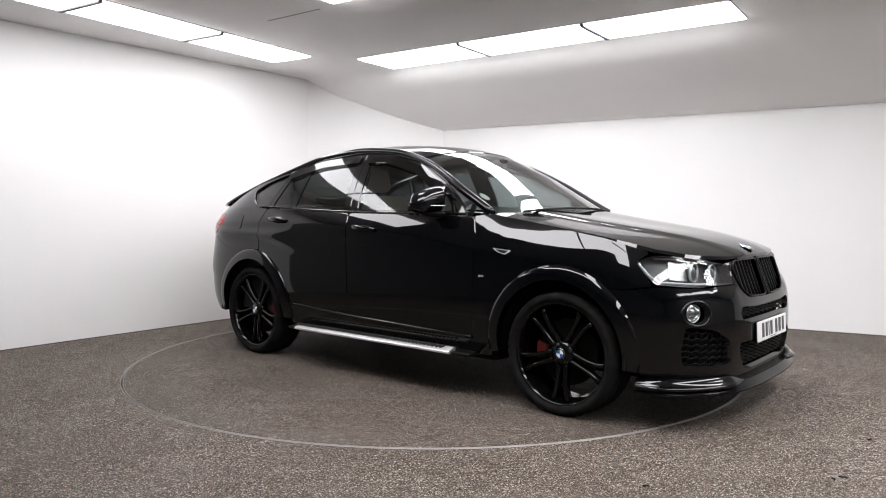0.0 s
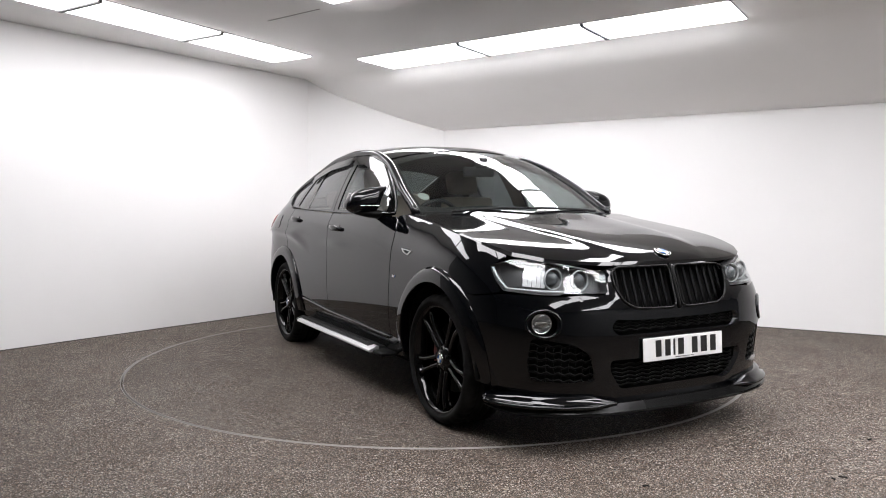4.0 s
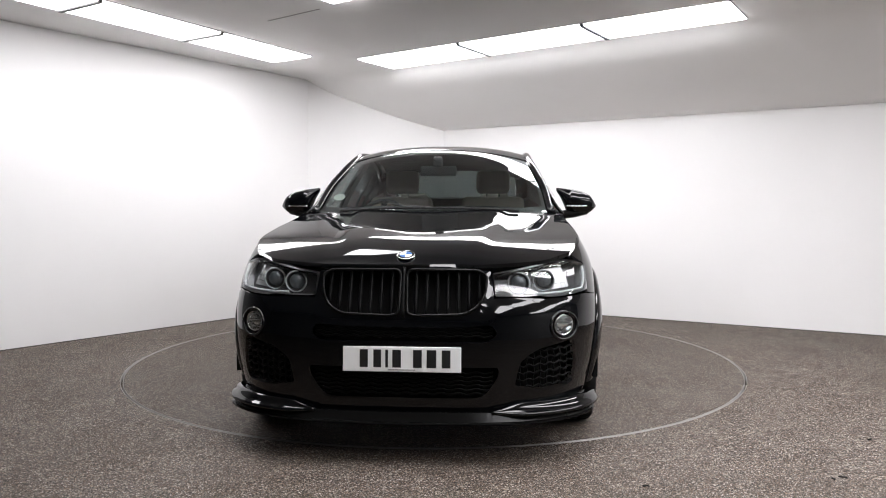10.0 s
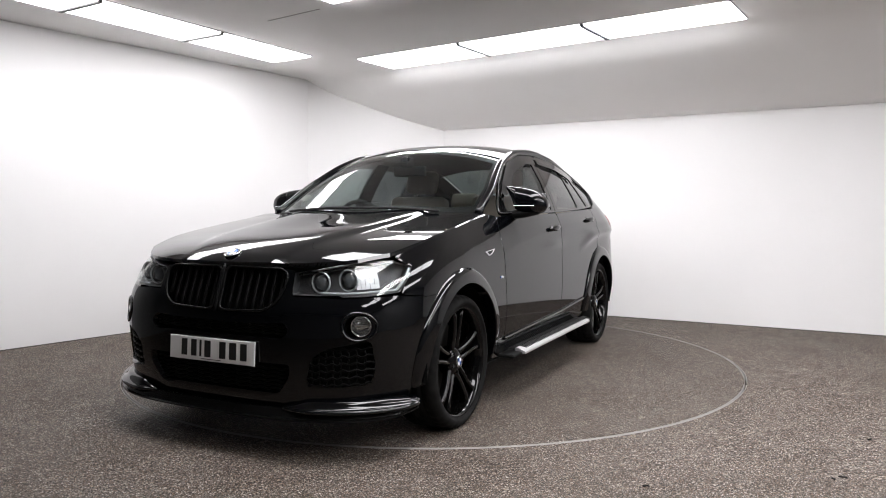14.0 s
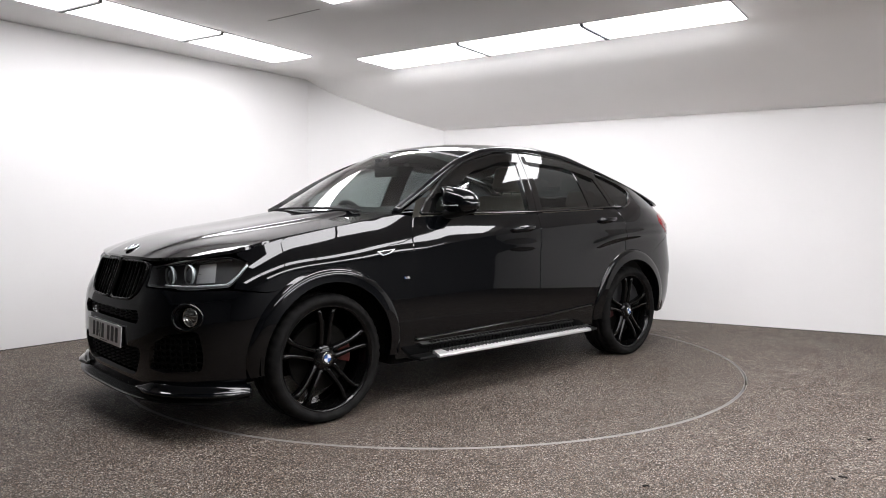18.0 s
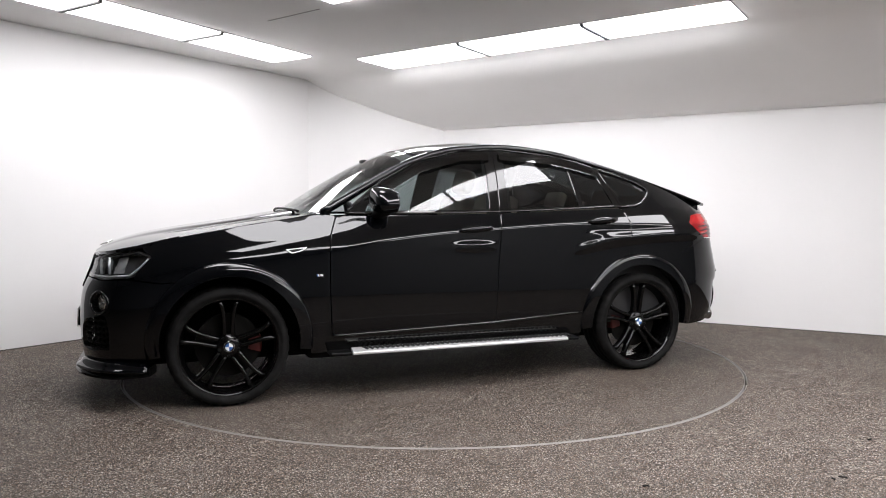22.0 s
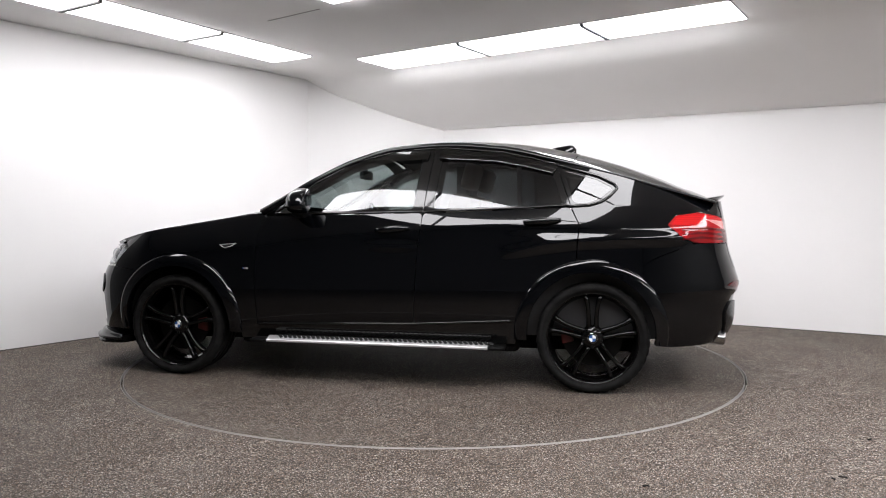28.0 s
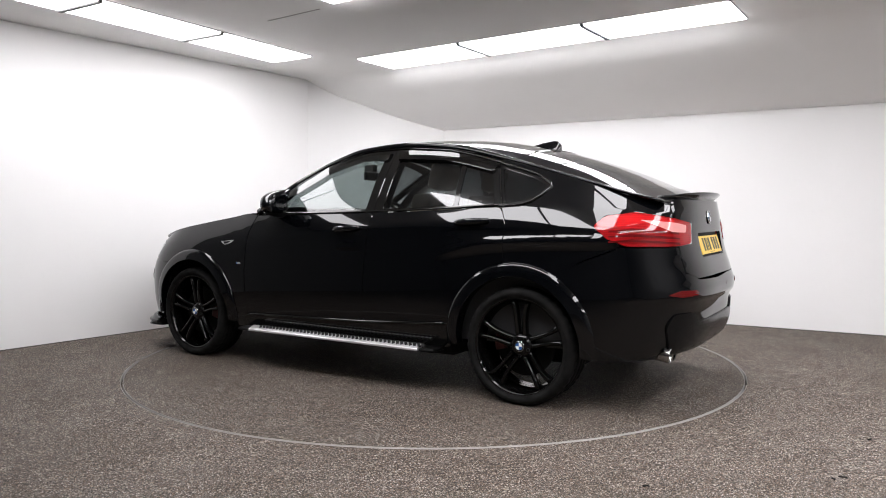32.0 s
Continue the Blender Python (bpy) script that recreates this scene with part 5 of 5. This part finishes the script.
def build_board(side):
    def bx(lo, hi, bev=0.0):
        (x0, y0, z0), (x1, y1, z1) = lo, hi
        ya, yb = sorted((side * y0, side * y1))
        return box((x0, ya, z0), (x1, yb, z1), None, bev)

    board = part("running_board", bx((-0.87, 0.80, 0.260), (0.83, 0.978, 0.282), 0.010), M_SATIN, car, "black running board with an aluminium edge and tread bars")
    bm = bmesh.new()
    ends = [[bm.verts.new((x, side * y, z)) for y, z in ((0.935, 0.268), (0.935, 0.300), (0.943, 0.303), (0.951, 0.301), (0.995, 0.284), (1.0, 0.279), (1.0, 0.268))] for x in (-0.765, 0.70)]
    for j in range(7):
        bm.faces.new((ends[0][j], ends[1][j], ends[1][(j + 1) % 7], ends[0][(j + 1) % 7]))
    bm.faces.new(ends[0])
    bm.faces.new(ends[1][::-1])
    part("edge_strip", fix(bm), M_ALU, board, "brushed aluminium edge strip with dark notches", smooth=False)
    for i in range(44):
        x = -0.735 + 1.40 * i / 43
        m = Matrix.Translation((x, side * 0.893, 0.286)) @ Matrix.Rotation(radians(38 * side), 4, "Z")
        part("tread_bar", box((-0.008, -0.046, -0.006), (0.008, 0.046, 0.008), m), M_MATT, board, smooth=False)
        m = Matrix.Translation((x - 0.05, side * 0.958, 0.2985)) @ Matrix.Rotation(radians(-21 * side), 4, "X") @ Matrix.Rotation(radians(38 * side), 4, "Z")
        part("notch", box((-0.010, -0.020, -0.006), (0.010, 0.020, 0.003), m), M_MATT, board, smooth=False)


build_board(1)
build_board(-1)

# ---------------------------------------------------------------- wheels


def build_wheel(x, side, front):
    m = Matrix.Translation((x, side * 0.79, HUB_Z)) @ Matrix.Rotation(radians(-90 * side), 4, "X")
    # local z points out of the car
    w, r = 0.125, TYRE_R
    prof = [(RIM_R - 0.004, -w), (RIM_R + 0.02, -w - 0.004), (r - 0.03, -w - 0.004), (r - 0.008, -w + 0.012), (r, -w + 0.035), (r, -0.06), (r - 0.007, -0.056), (r - 0.007, -0.046), (r, -0.042), (r, -0.006), (r - 0.007, -0.004), (r - 0.007, 0.004), (r, 0.006), (r, 0.042), (r - 0.007, 0.046), (r - 0.007, 0.056), (r, 0.06), (r, w - 0.035), (r - 0.008, w - 0.012), (r - 0.025, w), (r - 0.045, w + 0.004), (RIM_R + 0.012, w - 0.002), (RIM_R - 0.004, w - 0.008)]
    bm = bmesh.new()
    k = 160
    rings = []
    for i in range(k):
        a = 2 * math.pi * i / k
        ring = []
        for rr, h in prof:
            if rr > r - 0.009 and abs(h) > 0.055 and i % 4 == 0:
                rr -= 0.006
            ring.append(bm.verts.new(m @ Vector((rr * math.cos(a), rr * math.sin(a), h))))
        rings.append(ring)
    for i in range(k):
        p, q = rings[i], rings[(i + 1) % k]
        for j in range(len(prof) - 1):
            bm.faces.new((p[j], q[j], q[j + 1], p[j + 1]))
    tyre = part("wheel", fix(bm), M_TYRE, car, "black road wheel with a low-profile tyre")
    part("rim", lathe([(RIM_R - 0.004, -0.11), (RIM_R - 0.03, -0.10), (RIM_R - 0.035, 0.05), (RIM_R - 0.018, 0.095), (RIM_R - 0.012, 0.112), (RIM_R - 0.004, 0.116), (RIM_R + 0.003, 0.113), (RIM_R + 0.004, 0.105)], m, 72), M_RIM, tyre, "gloss black rim")
    part("hub", lathe([(0.001, 0.098), (0.036, 0.098), (0.05, 0.090), (0.068, 0.082), (0.075, 0.06), (0.075, 0.0)], m, 40), M_RIM, tyre)
    base = 90
    for k5 in range(5):
        for d in (-1, 1):
            bm = bmesh.new()
            rows = []
            for i in range(9):
                t = i / 8
                rad = 0.055 + (RIM_R - 0.018 - 0.055) * t
                ang = radians(base + 36 + 72 * k5)
                off = d * (0.022 + 0.004 * t + 0.022 * t ** 4)
                wd = 0.0105 + 0.007 * t ** 3 + 0.006 * (1 - t) ** 2
                hh = 0.080 + 0.016 * math.sin(math.pi * t) * 0.3 + 0.022 * t
                n = Vector((-math.sin(ang), math.cos(ang), 0))
                rad = math.sqrt(max(rad * rad - off * off, 1e-6))
                c = Vector((rad * math.cos(ang), rad * math.sin(ang), 0)) + n * off
                rows.append([bm.verts.new(m @ (c + n * a + Vector((0, 0, h)))) for a, h in ((-wd, hh - 0.040), (-wd, hh - 0.014), (-wd * 0.8, hh - 0.005), (-wd * 0.35, hh), (wd * 0.35, hh), (wd * 0.8, hh - 0.005), (wd, hh - 0.014), (wd, hh - 0.040))])
            for p, q in zip(rows, rows[1:]):
                for j in range(8):
                    bm.faces.new((p[j], q[j], q[(j + 1) % 8], p[(j + 1) % 8]))
            bm.faces.new(rows[0])
            bm.faces.new(rows[-1][::-1])
            part("spoke", fix(bm), M_RIM, tyre)
    for k5 in range(5):
        a = radians(base + 72 * k5)
        mm = m @ Matrix.Translation((0.056 * math.cos(a), 0.056 * math.sin(a), 0.078))
        part("wheel_bolt", lathe([(0.010, 0.0), (0.010, 0.014), (0.007, 0.017), (0.0005, 0.017)], mm, 6), M_SATIN, tyre, smooth=False)
    roundel(m @ Matrix.Translation((0, 0, 0.099)), 0.031, tyre)
    part("brake_disc", lathe([(0.07, 0.02), (0.185, 0.02), (0.185, 0.0), (0.07, 0.0)], m, 56), M_DISC, tyre, "dull iron brake disc", smooth=False)
    # caliper clamps the disc toward the middle of the car
    mid = 180 if front else 0
    bm = lathe([(0.118, 0.034), (0.128, 0.040), (0.182, 0.040), (0.192, 0.032), (0.192, -0.02), (0.118, -0.02)], m, 10, True, mid - 15, mid + 15)
    part("brake_caliper", fix(bm), M_RED, tyre, "red painted brake caliper", smooth=False)


for fx, is_front in ((AXLE, True), (-AXLE, False)):
    for sd in (1, -1):
        build_wheel(fx, sd, is_front)

# ---------------------------------------------------------------- floor litter
random.seed(7)
for fx, fyy, turn in ((2.14, -2.12, 20), (1.67, -2.65, 70), (0.86, -2.72, 10), (1.72, -2.63, 140)):
    bm = bmesh.new()
    pts = [(fx + 0.028 * math.cos(radians(turn)) * (t - 0.5) + 0.006 * math.sin(6 * t), fyy + 0.028 * math.sin(radians(turn)) * (t - 0.5), 0.004) for t in [i / 5 for i in range(6)]]
    add_tube(bm, pts, 0.0035, 5)
    tagged(mesh_object("grit_flake", fix(bm), M_DARK), "small dark flake of grit lying on the floor", "debris", "loose grit on the floor")


# ---------------------------------------------------------------- what moves
CAR_OFFSET = (0.212, 0.071)
TURNS = [(0.0, 49.06), (6.0, 16.91), (9.0, 0.44), (13.0, -21.5), (19.0, -53.8), (23.0, -75.11), (28.0, -101.89), (32.0, -122.67)]


def motions():
    for thing, ox, oy in ((car, *CAR_OFFSET), (turntable, 0.0, 0.0)):
        walk(thing, [(t, pose(0, 0, 0, 0, 0, a - 90) @ Matrix.Translation((ox, oy, 0.0005))) for t, a in TURNS])


motions()
